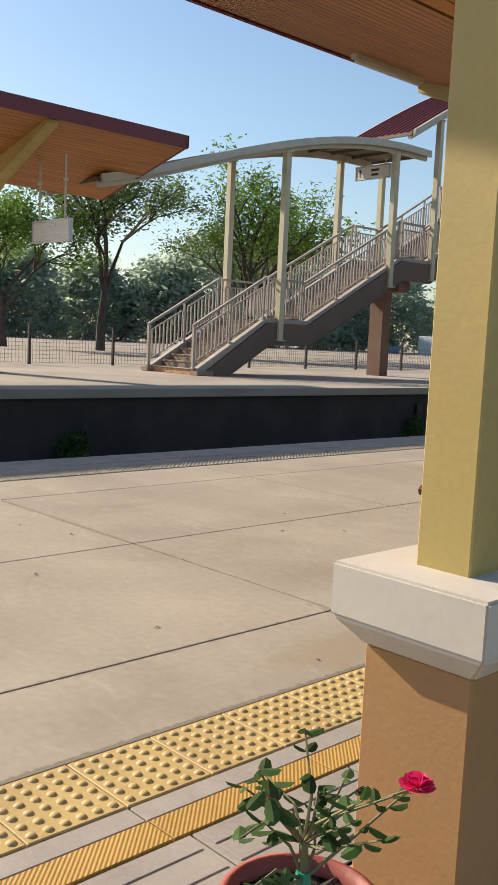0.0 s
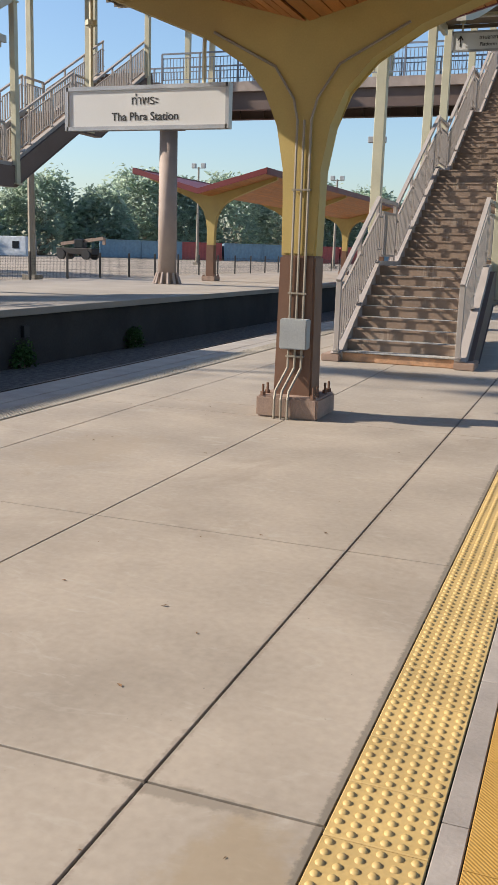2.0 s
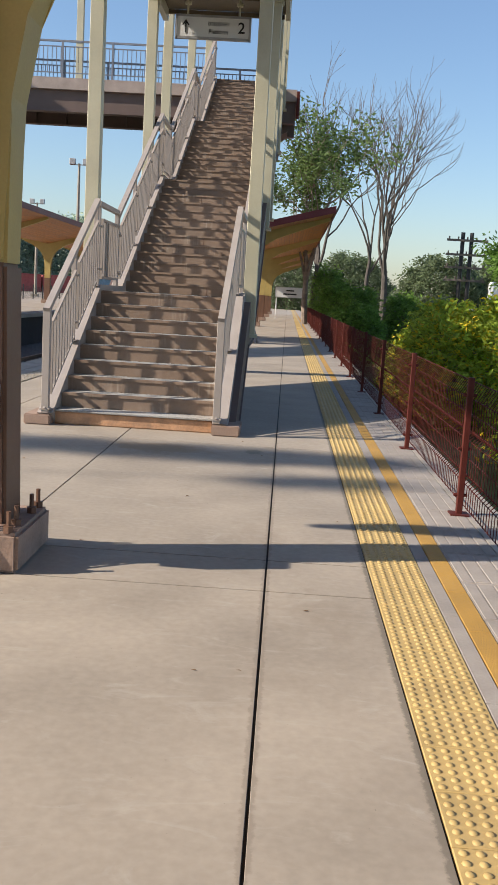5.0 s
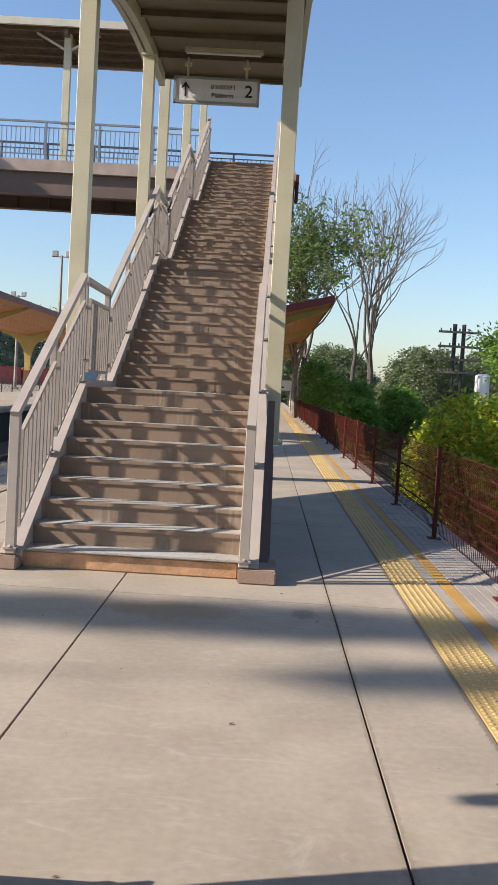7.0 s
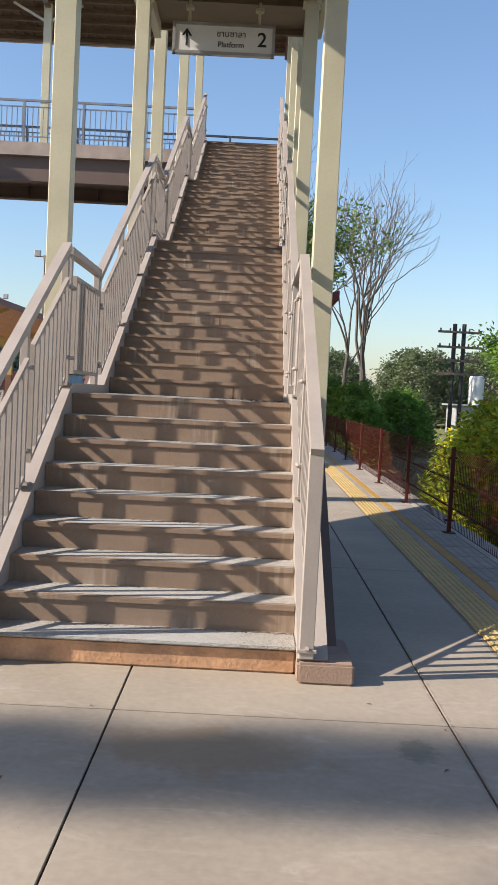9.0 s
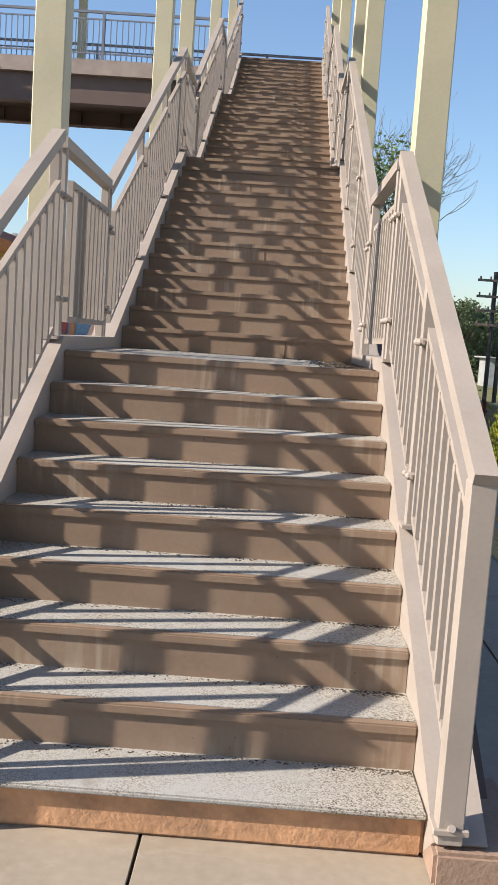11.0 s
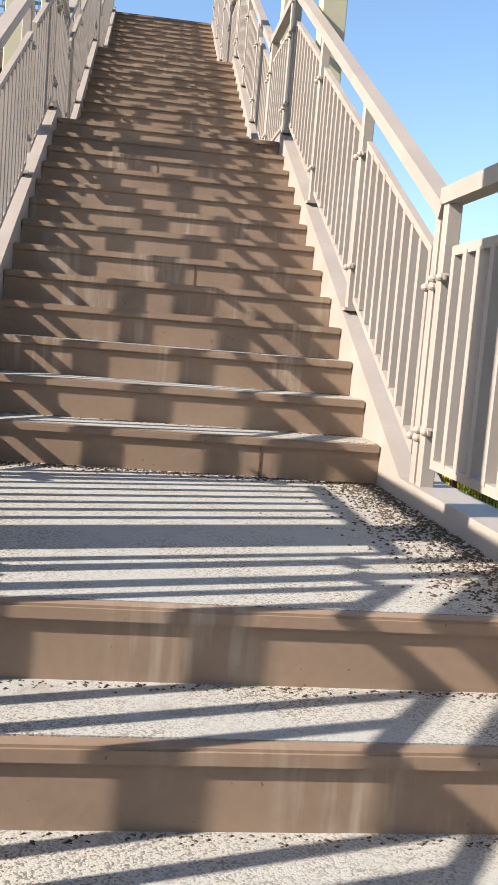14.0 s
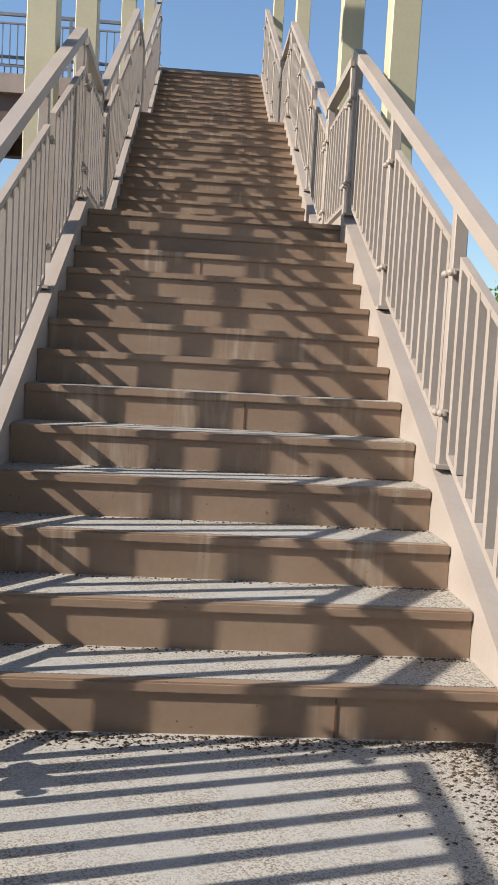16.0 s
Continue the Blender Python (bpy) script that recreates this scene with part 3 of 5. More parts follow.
        prism(bm, top + low[::-1], "x", sx - 0.0835, sx + 0.0835)
        part(nm, bm, RAIL, st)
        low2 = [(y + 0.10, z - 0.62) for y, z in pr]
        low2[0] = (0.95, 0.0)
        up2 = [(y, z - 0.04) for y, z in pr]
        up2[0] = (0.05, 0.0)
        bm = bmesh.new()
        prism(bm, up2 + low2[::-1], "x", *((0.01, 0.245) if sx > 0 else (-SW - 0.245, -SW - 0.01)))
        for (a, b), (c, d) in zip(low2, low2[1:]):
            beam(bm, (sx + (0.045 if sx > 0 else -0.045), a, b), (sx + (0.045 if sx > 0 else -0.045), c, d), 0.27, 0.03)
        part("girder", bm, STEELBROWN, st, "brown steel side girder")
    # soffit plate
    bm = bmesh.new()
    lo = [(y + 0.03, z - 0.30) for y, z in pr]
    hi = [(y, z - 0.22) for y, z in pr]
    lo[0], hi[0] = (0.55, 0.0), (0.40, 0.0)
    prism(bm, hi + lo[::-1], "x", -SW - 0.002, 0.002)
    part("soffit", bm, STEELBROWN, st)
    # foot blocks under the newels
    for sx in (-SW - 0.11, 0.11):
        bm = bmesh.new()
        bevelled(bm, *((0.002, 0.31) if sx > 0 else (-SW - 0.31, -SW - 0.022)), -0.135, 0.40, 0.0, 0.115, 0.012, 2)
        part("foot_block", bm, BASEC, st, "stained concrete foot block")
    # the two railings
    for sx in (-SW - 0.085, 0.048):
        inner = 0.055 if sx < 0 else -0.055
        segs = [((-0.06, 0.0), (2.30, LAND[0][2])), ((2.45, LAND[0][2]), (3.74, LAND[0][2])), ((3.82, LAND[0][2] - 0.03), (7.90, LAND[1][2])),
                ((8.07, LAND[1][2]), (9.12, LAND[1][2])), ((9.20, LAND[1][2] - 0.04), (12.85, LAND[2][2])), ((13.02, LAND[2][2]), (14.07, LAND[2][2])), ((14.15, LAND[2][2] - 0.04), (TOP_Y, TOP_Z))]
        slope = 0.55
        segs[0] = ((-0.08, B0 - 0.03), segs[0][1])
        for (ya, za), (yb, zb) in segs:
            inclined = zb - za > 0.1
            n = max(2, round((yb - ya) / 1.40) + 1)
            rail = bmesh.new()
            beam(rail, (sx, ya - 0.04, za + 1.135 - (0.04 * slope if inclined else 0)), (sx, yb + 0.05, zb + 1.135 + (0.05 * slope if inclined else 0)), 0.072, 0.06)
            part("handrail", rail, RAIL, st)
            px = sx + (inner * 0.6 if sx < 0 else 0.002)
            for i in range(n - 1):
                f0, f1 = (i + 0.07) / (n - 1), (i + 0.93) / (n - 1)
                if n == 2:
                    f0, f1 = 0.07, 0.93
                y0, y1 = ya + (yb - ya) * f0, ya + (yb - ya) * f1
                z0, z1 = za + (zb - za) * f0, za + (zb - za) * f1
                bm = bmesh.new()
                frame_ring(bm, px, (y0 - 0.015, z0), (y1 + 0.015, z1), 0.152, 0.948)
                panel = part("railing_panel", bm, RAIL, st, "framed panel of upright flat bars")
                m = max(2, round((y1 - y0) / (0.135 if ya < 2 else 0.125)))
                for k in range(1, m):
                    f = k / m
                    piece("baluster", BALUSTER, panel, (px, y0 + (y1 - y0) * f, z0 + (z1 - z0) * f + 0.55))
            for i in range(n):
                f = i / (n - 1)
                y, z = ya + (yb - ya) * f, za + (zb - za) * f
                first = abs(y + 0.08) < 0.02
                bm = bmesh.new()
                w = 0.04 if first else 0.028
                bevelled(bm, sx - w, sx + w, y - w * 0.9, y + w * 0.9, (z + 0.06) if not first else 0.13, z + 1.115, 0.004)
                if not first:
                    box(bm, sx - 0.045, sx + 0.06, y - 0.055, y + 0.055, z + 0.055, z + 0.072)
                else:
                    bevelled(bm, sx - 0.055, sx + 0.055, y - 0.045, y + 0.05, 0.165, 0.185, 0.003)
                    tube(bm, [(sx, y - 0.03, 0.18), (sx, y - 0.05, 0.195)], 0.012, 8)
                p = part("rail_post", bm, RAIL, st)
                for zz in () if first else (0.28, 0.84):
                    for dy in (-0.042, 0.042):
                        piece("clamp_bolt", CLAMP, p, (px + (0.0 if sx < 0 else -0.026), y + dy, z + zz))
    return st


def roof_z(y):
    return 4.40 + 2.52 * math.sin(math.pi * 0.5 * min(1, max(0, (y + 3.2) / 11.2))) ** 1.15


def upper_z(y):
    return 7.4 + 3.9 * math.sin(math.pi * 0.5 * min(1.0, max(0, (y - 7.9) / 10.9)))


def stair_roof(label):
    """Posts and the two curved roofs over a staircase."""
    rf = thing("stair_canopy", (-SW / 2, 2.6, 0), label, "canopy", "canopies over the stairs")
    lower = [i * 0.5 - 3.2 for i in range(25)]
    upper = [7.9 + i * 0.5 for i in range(22)]
    for ys, fz, nm in ((lower, roof_z, "lower"), (upper, upper_z, "upper")):
        bm = bmesh.new()
        line = [(y, fz(y)) for y in ys]
        prism(bm, [(y, z + 0.02) for y, z in line] + [(y, z) for y, z in line[::-1]], "x", -SW - 0.38, 0.38)
        for i in range(11):
            x = -SW - 0.34 + i * (SW + 0.68) / 10
            for (y, z), (y2, z2) in zip(line, line[1:]):
                beam(bm, (x, y, z + 0.035), (x, y2, z2 + 0.035), 0.03, 0.05)
        part("roof_sheet", bm, REDROOF if nm == "upper" else UNDERROOF, rf, "ribbed metal roof sheet")
        for y, z in line[::2]:
            bm = bmesh.new()
            beam(bm, (-SW - 0.33, y, z - 0.05), (0.33, y, z - 0.05), 0.06, 0.08)
            part("purlin", bm, UNDERROOF, rf, "cross purlin under the sheet")
        for x in (-SW - 0.40, 0.40):
            bm = bmesh.new()
            prism(bm, [(y, z + 0.07) for y, z in line] + [(y, z - 0.12) for y, z in line[::-1]], "x", x - 0.04, x + 0.04)
            part("edge_beam", bm, WHITESTEEL, rf, "cream curved edge beam")
        for x in (-SW - 0.22, 0.22):
            bm = bmesh.new()
            prism(bm, [(y, z - 0.02) for y, z in line] + [(y, z - 0.22) for y, z in line[::-1]], "x", x - 0.05, x + 0.05)
            part("main_beam", bm, WHITESTEEL, rf)
    for x in (-SW - 0.24, 0.22):
        for y, z0, f in ((2.75, 0.98, roof_z), (7.35, 2.75, roof_z), (9.45, 3.1, upper_z), (13.6, 5.05, upper_z), (17.8, 6.9, upper_z)):
            bm = bmesh.new()
            z1 = f(y) - 0.2
            bevelled(bm, x - 0.09, x + 0.09, y - 0.09, y + 0.09, z0, z1, 0.006)
            bevelled(bm, x - 0.12, x + 0.12, y - 0.12, y + 0.12, z1 - 0.04, z1, 0.004)
            box(bm, x - 0.13, x + 0.13, y - 0.15, y + 0.15, z0 - 0.02, z0 + 0.02)
            part("post", bm, CREAM, rf, "tall cream-painted steel post")
    return rf


near_stairs = stairs("brown painted station staircase with taupe railings and gravel treads")
near_roof = stair_roof("curved metal canopy on cream posts over the stairs")
FARSHIFT = (-14.45, 0.0, FAR_Z)
far_stairs = copy_thing(near_stairs, Matrix.Translation(Vector(near_stairs.location) + Vector(FARSHIFT)))
far_roof = copy_thing(near_roof, Matrix.Translation(Vector(near_roof.location) + Vector(FARSHIFT)))


def landing_support(x, y, z_top, material, label):
    s = thing("landing_column", (x, y, 0), label, "column", "columns under the stairs")
    bm = bmesh.new()
    bevelled(bm, x - 0.28, x + 0.28, y - 0.2, y + 0.2, 0.0, z_top, 0.02)
    bevelled(bm, x - 0.9, x + 0.9, y - 0.28, y + 0.28, z_top - 0.35, z_top, 0.02)
    part("shaft", bm, material, s)
    bm = bmesh.new()
    bevelled(bm, x - 0.4, x + 0.4, y - 0.32, y + 0.32, 0.0, 0.08, 0.01)
    for k in range(8):
        a = k * math.pi / 4
        tube(bm, [(x + 0.36 * math.cos(a), y + 0.28 * math.sin(a), 0.08), (x + 0.36 * math.cos(a), y + 0.28 * math.sin(a), 0.2)], 0.025, 6)
    part("base_plate", bm, BASEC, s)
    return s


landing_support(-SW / 2, 8.4, LAND[1][2] - 0.6, STEELBROWN, "brown steel column carrying the stair landing")
landing_support(-SW / 2 - 14.45, 8.4, LAND[1][2] - 0.35, BCOL, "brown steel column carrying the far stair landing")

# ---- footbridge ----
BY0, BY1 = 19.1, 21.65
bridge = thing("footbridge", (-8, 19.6, 0), "brown steel footbridge with blue-grey railings over the tracks", "footbridge")
bm = bmesh.new()
box(bm, -17.5, 0.62, BY0 - 0.05, BY1 + 0.05, TOP_Z - 0.34, TOP_Z)
box(bm, -SW - 0.25, 0.25, TOP_Y + 0.5, BY0 - 0.05, TOP_Z - 0.34, TOP_Z)
box(bm, -SW - 14.7, -14.2, TOP_Y + 0.5, BY0 - 0.05, TOP_Z - 0.34, TOP_Z)
part("deck", bm, FASCIA, bridge)
for y in (BY0 + 0.1, BY1 - 0.1):
    bm = bmesh.new()
    box(bm, -17.5, 0.6, y - 0.02, y + 0.02, TOP_Z - 0.95, TOP_Z - 0.14)
    box(bm, -17.5, 0.6, y - 0.14, y + 0.14, TOP_Z - 0.99, TOP_Z - 0.95)
    for k in range(18):
        box(bm, -17.0 + k, -16.98 + k, *((y, y + 0.13) if y < 20 else (y - 0.13, y)), TOP_Z - 0.95, TOP_Z - 0.14)
    part("girder", bm, STEELBROWN, bridge, "brown steel plate girder")
bm = bmesh.new()
for k in range(11):
    box(bm, -17.2 + k * 1.7, -17.05 + k * 1.7, BY0 + 0.12, BY1 - 0.12, TOP_Z - 0.5, TOP_Z - 0.14)
box(bm, -17.5, 0.55, BY0 + 0.2, BY1 - 0.2, TOP_Z - 0.62, TOP_Z - 0.55)
part("cross_beams", bm, STEELBROWN, bridge)


bar_bm = bmesh.new()
box(bar_bm, -0.01, 0.01, -0.01, 0.01, -0.38, 0.38)
BRIDGEBAR = mesh_of("railing_bar", bar_bm, BLUEGREY)


def bridge_rail(x0, x1, y):
    bm = bmesh.new()
    for z, w in ((1.08, 0.055), (0.92, 0.03), (0.16, 0.03)):
        beam(bm, (x0, y, TOP_Z + z), (x1, y, TOP_Z + z), w, w)
    n = int((x1 - x0) / 0.135)
    r = part("railing", bm, BLUEGREY, bridge, "blue-grey upright bar railing")
    for i in range(n):
        piece("railing_bar", BRIDGEBAR, r, (x0 + (i + 0.5) * (x1 - x0) / n, y, TOP_Z + 0.54))
    m = int((x1 - x0) / 1.41)
    for i in range(m + 1):
        x = x0 + i * (x1 - x0) / m
        bm = bmesh.new()
        box(bm, x - 0.03, x + 0.03, y - 0.03, y + 0.03, TOP_Z, TOP_Z + 1.08)
        part("rail_post", bm, BLUEGREY, r)


bridge_rail(-14.3, -SW - 0.2, BY0 + 0.05)
bridge_rail(-17.3, 0.15, BY1 - 0.05)
for x in (-13.27, -9.67, -6.07):
    for y in (BY0 + 0.12, BY1 - 0.12):
        bm = bmesh.new()
        bevelled(bm, x - 0.1, x + 0.1, y - 0.08, y + 0.08, TOP_Z - 0.14, 11.32, 0.005)
        part("roof_post", bm, CREAM, bridge, "cream steel roof post")
RY0, RY1, RZ = 18.75, 22.1, 11.34   # the bridge roof: its two edges and the height of its frame
bm = bmesh.new()
ribs = []
for k in range(70):
    xr = -17.8 + k * 0.26
    ribs += [(xr, RZ + 0.11), (xr + 0.08, RZ + 0.11), (xr + 0.09, RZ + 0.14), (xr + 0.25, RZ + 0.14)]
prism(bm, ribs + [(0.62, RZ + 0.14), (0.62, RZ + 0.17), (-17.8, RZ + 0.17)], "y", RY0, RY1)
part("roof_sheet", bm, UNDERROOF, bridge, "corrugated roof sheet")
for k in range(5):
    bm = bmesh.new()
    y = RY0 + 0.3 + k * 0.68
    box(bm, -17.8, 0.62, y, y + 0.07, RZ, RZ + 0.11)
    part("roof_purlin", bm, UNDERROOF, bridge)
for x in (-16.87, -13.27, -9.67, -6.07, -2.47, 0.2):
    bm = bmesh.new()
    box(bm, x - 0.06, x + 0.06, RY0 + 0.1, RY1 - 0.1, RZ - 0.14, RZ)
    part("roof_rafter", bm, UNDERROOF, bridge)
for k in range(5):
    for s in (-1, 1):
        bm = bmesh.new()
        xa = -13.27 + 3.6 * k
        beam(bm, (xa, RY0 + 0.45, RZ - 0.5), (xa + s * 0.9, RY0 + 0.45, RZ - 0.02), 0.05, 0.06)
        if xa < -2 and k < 3:
            part("roof_brace", bm, WHITESTEEL, bridge)
for y in (RY0 - 0.05, RY1 - 0.04):
    bm = bmesh.new()
    box(bm, -17.8, 0.62, y, y + 0.09, RZ + 0.02, RZ + 0.22)
    part("roof_edge", bm, WHITESTEEL, bridge, "cream edge beam of the bridge roof")


def pier(x, y, z0, z1):
    p = thing("bridge_pier", (x, y, z0), "round pinkish concrete pier with a bolted flared foot", "pier", "piers of the footbridge")
    bm = bmesh.new()
    tube(bm, [(x, y, z0), (x, y, z1 - 0.5)], [0.38, 0.35], 24)
    part("shaft", bm, PINKCONC, p, smooth=True)
    bm = bmesh.new()
    prism(bm, [(x - 0.42, z1 - 0.5), (x + 0.42, z1 - 0.5), (x + 1.1, z1 - 0.12), (x + 1.1, z1), (x - 1.1, z1), (x - 1.1, z1 - 0.12)], "y", y - 0.6, y + 0.6)
    part("head", bm, STEELBROWN, p, "brown steel pier head")
    for k in range(12):
        a = k * math.pi / 6
        bm = bmesh.new()
        c, s = math.cos(a), math.sin(a)
        tube(bm, [(x + 0.40 * c, y + 0.40 * s, z0 + 0.45), (x + 0.54 * c, y + 0.54 * s, z0)], [0.05, 0.07], 5)
        part("foot_rib", bm, PINKCONC, p)


pier(-14.4, 20.0, FAR_Z, TOP_Z - 0.99)
pier(-0.72, 20.4, 0.0, TOP_Z - 0.99)
bm = bmesh.new()
bevelled(bm, 0.62, 0.72, BY0 - 0.1, BY0 + 0.5, TOP_Z - 0.75, TOP_Z - 0.05, 0.01)
part("end_plate", bm, FENCE, bridge, "red painted end plate of the deck")


# ---- platform canopies: butterfly roofs on flared columns ----
ARM = [(0.18, 0.0), (0.18, 1.6), (0.195, 2.45), (0.27, 2.85), (0.39, 3.18), (0.64, 3.46), (1.1, 3.72), (2.0, 4.08), (3.1, 4.50)]
SLOPE = 0.27


def column(x, y, z, label):
    """A flared concrete column with its bolted foot."""
    c = thing("canopy_column", (x, y, z), label, "column", "canopy columns")
    right = [(x + a, z + b) for a, b in ARM]
    left = [(x - a, z + b) for a, b in ARM]
    lo, hi = 0.06, 1.62
    bm = bmesh.new()
    prism(bm, [(x - 0.205, z + 0.2), (x + 0.205, z + 0.2), (x + 0.185, z + hi), (x - 0.185, z + hi)], "y", y - 0.15, y + 0.15)
    bmesh.ops.bevel(bm, geom=bm.edges[:], offset=0.02, segments=2, affect="EDGES")
    part("lower_shaft", bm, BCOL, c, "dark brown painted lower shaft")
    bm = bmesh.new()
    up = [(x + 0.18, z + hi)] + right[2:] + [(x + 3.1, z + 4.66), (x, z + 3.82), (x - 3.1, z + 4.66)] + left[2:][::-1] + [(x - 0.18, z + hi)]
    prism(bm, up, "y", y - 0.135, y + 0.135)
    edges = [e for e in bm.edges if abs(e.verts[0].co.y - e.verts[1].co.y) < 0.01]
    bmesh.ops.bevel(bm, geom=edges, offset=0.02, segments=2, affect="EDGES")
    part("upper_shaft", bm, YCOL, c, "yellow painted shaft with curved arms")
    bm = bmesh.new()
    bevelled(bm, x - 0.325, x + 0.325, y - 0.33, y + 0.33, z, z + 0.22, 0.02, 2)
    part("foot", bm, BASEC, c, "brown concrete foot block")
    for dx in (-0.265, 0.265):
        for dy in (-0.29, -0.15, 0.15, 0.29):
            bm = bmesh.new()
            tube(bm, [(x + dx, y + dy, z + 0.21), (x + dx, y + dy, z + 0.33)], 0.014, 6)
            tube(bm, [(x + dx, y + dy, z + 0.215), (x + dx, y + dy, z + 0.255)], 0.03, 6)
            part("anchor_bolt", bm, BCOL, c)
    return c


def canopy_roof(x, z, y0, y1, label):
    r = thing("platform_canopy", (x, y0, z + 3.9), label, "canopy", "butterfly canopies")
    for s in (-1, 1):
        n = 26
        bm = bmesh.new()
        for i in range(n):
            a, b = i / n * 3.12 + 0.02, (i + 0.9) / n * 3.12 + 0.02
            za, zb = z + 3.79 + a * SLOPE, z + 3.79 + b * SLOPE
            prism(bm, [(x + s * a, za), (x + s * b, zb), (x + s * b, zb + 0.02), (x + s * a, za + 0.02)], "y", y0, y1)
        part("ceiling_boards", bm, WOOD, r, "orange-brown boards running along the canopy")
        bm = bmesh.new()
        prism(bm, [(x, z + 3.85), (x + s * 3.15, z + 3.85 + 3.15 * SLOPE), (x + s * 3.15, z + 4.0 + 3.15 * SLOPE), (x, z + 4.0)], "y", y0 - 0.03, y1 + 0.03)
        part("roof_sheet", bm, REDROOF, r, "dark red roof sheet")
        bm = bmesh.new()
        xe = x + s * 3.15
        box(bm, min(xe, xe + s * 0.05), max(xe, xe + s * 0.05), y0 - 0.05, y1 + 0.05, z + 4.62, z + 4.90)
        part("fascia", bm, REDROOF, r, "dark red fascia board")
    for ye in (y0 - 0.05, y1 + 0.05):
        bm = bmesh.new()
        prism(bm, [(x - 3.2, z + 4.66), (x, z + 3.79), (x + 3.2, z + 4.66), (x + 3.2, z + 4.90), (x, z + 4.03), (x - 3.2, z + 4.90)], "y", ye - 0.025, ye + 0.025)
        part("end_fascia", bm, REDROOF, r)
    return r


CX = -0.92
col_here = column(CX, -5.0, 0, "yellow and brown flared concrete column carrying the canopy")
canopy_roof(CX, 0, -14.2, -3.7, "butterfly canopy with orange wood ceiling over the platform")
canopy_roof(CX, 0, 24.0, 76, "butterfly canopy with wood ceiling past the footbridge")
for k in range(5):
    copy_thing(col_here, Matrix.Translation((CX, 25.6 + 12 * k, 0)))
FCX = -15.55
canopy_roof(FCX, FAR_Z + 0.36, -34, -2.2, "butterfly canopy with red fascia on the opposite platform")
copy_thing(col_here, Matrix.Translation((FCX, -5.4, FAR_Z)) @ Matrix.Diagonal((1, 1, 1.09, 1)))
copy_thing(col_here, Matrix.Translation((FCX, -18.0, FAR_Z)))
FCX = -14.85
canopy_roof(FCX, FAR_Z, 24.0, 70, "red-roofed butterfly canopy past the footbridge")
for k in range(4):
    copy_thing(col_here, Matrix.Translation((FCX, 25.6 + 12 * k, FAR_Z)))

# conduits and junction box on the first column
cd = thing("junction_box", (CX + 0.0, -5.15, 0.72), "grey metal junction box on the column with conduits", "junction box")
bm = bmesh.new()
bevelled(bm, CX - 0.11, CX + 0.17, -5.30, -5.155, 0.70, 1.0, 0.01, 2)
part("case", bm, BOXGREY, cd)
for i, (dx, top) in enumerate(((-0.05, -0.9), (0.02, 0.0), (0.09, 0.9))):
    bm = bmesh.new()
    pts = [(CX + dx, -5.172, 1.0), (CX + dx, -5.172, 2.9)]
    if top:
        s = 1 if top > 0 else -1
        pts += [(CX + dx + s * 0.05, -5.16, 3.1), (CX + dx + s * 0.25, -5.15, 3.4), (CX + dx + s * 0.9, -5.15, 3.74)]
    tube(bm, pts, 0.014, 6)
    tube(bm, [(CX + dx, -5.172, 0.7), (CX + dx, -5.178, 0.5), (CX + dx - 0.06, -5.36, 0.28), (CX + dx - 0.06, -5.385, 0.2), (CX + dx - 0.06, -5.385, 0.0)], 0.014, 6)
    part("conduit", bm, GALV, cd, "thin galvanised conduit")
for zc in (1.25, 2.25, 0.62):
    bm = bmesh.new()
    box(bm, CX - 0.075, CX + 0.115, -5.19, -5.148, zc - 0.009, zc + 0.009)
    part("clip", bm, GALV, cd)

# ---- station name board, hung from the canopy ----


def board(thing_ob, c, half, h, n, thick=0.05, frame_mat=SIGNFRAME, rods=0.0):
    """A framed board centred at c; half: half width vector along it; n: its facing normal."""
    c, half, n = Vector(c), Vector(half), Vector(n)
    bm = bmesh.new()
    beam(bm, c - half, c + half, thick, h)
    face = part("panel", bm, WHITE, thing_ob)
    for a, b, w, hh in ((c - half + Vector((0, 0, h / 2)), c + half + Vector((0, 0, h / 2)), thick + 0.03, 0.04), (c - half - Vector((0, 0, h / 2)), c + half - Vector((0, 0, h / 2)), thick + 0.03, 0.04)):
        bm = bmesh.new()
        beam(bm, a, b, w, hh)
        part("frame", bm, frame_mat, thing_ob)
    for e in (c - half, c + half):
        bm = bmesh.new()
        beam(bm, e - Vector((0, 0, h / 2 + 0.02)), e + Vector((0, 0, h / 2 + 0.02)), thick + 0.03, 0.04, up=half.normalized())
        part("frame", bm, frame_mat, thing_ob)
    if rods:
        for f in (-0.7, 0.7):
            bm = bmesh.new()
            p = c + half * f + Vector((0, 0, h / 2))
            tube(bm, [p, p + Vector((0, 0, rods))], 0.022, 6)
            tube(bm, [p + Vector((0, 0, rods * 0.6)), p + Vector((0, 0, rods * 0.6 + 0.05))], 0.06, 8)
            part("hanger", bm, CREAM, thing_ob, "steel hanger rod")
    return face


# ---- mesh fence along the platform ----
FX = 2.12
FPOSTS = [-13.0, -10.86, -8.3, -5.74, -3.18] + [-0.14 + 3.02 * k for k in range(24)]
fence = thing("mesh_fence", (FX, 0, 0), "red-brown welded wire fence with bent top edge", "fence")
post_bm = bmesh.new()
bevelled(post_bm, -0.023, 0.023, -0.023, 0.023, 0, 1.02, 0.004)
tube(post_bm, [(0, 0, 1.02), (0, 0, 1.03)], 0.027, 8)
box(post_bm, -0.07, 0.07, -0.07, 0.07, 0, 0.012)
for z in (0.15, 0.5, 0.9):
    tube(post_bm, [(-0.05, 0, z), (0.05, 0, z)], 0.014, 6)
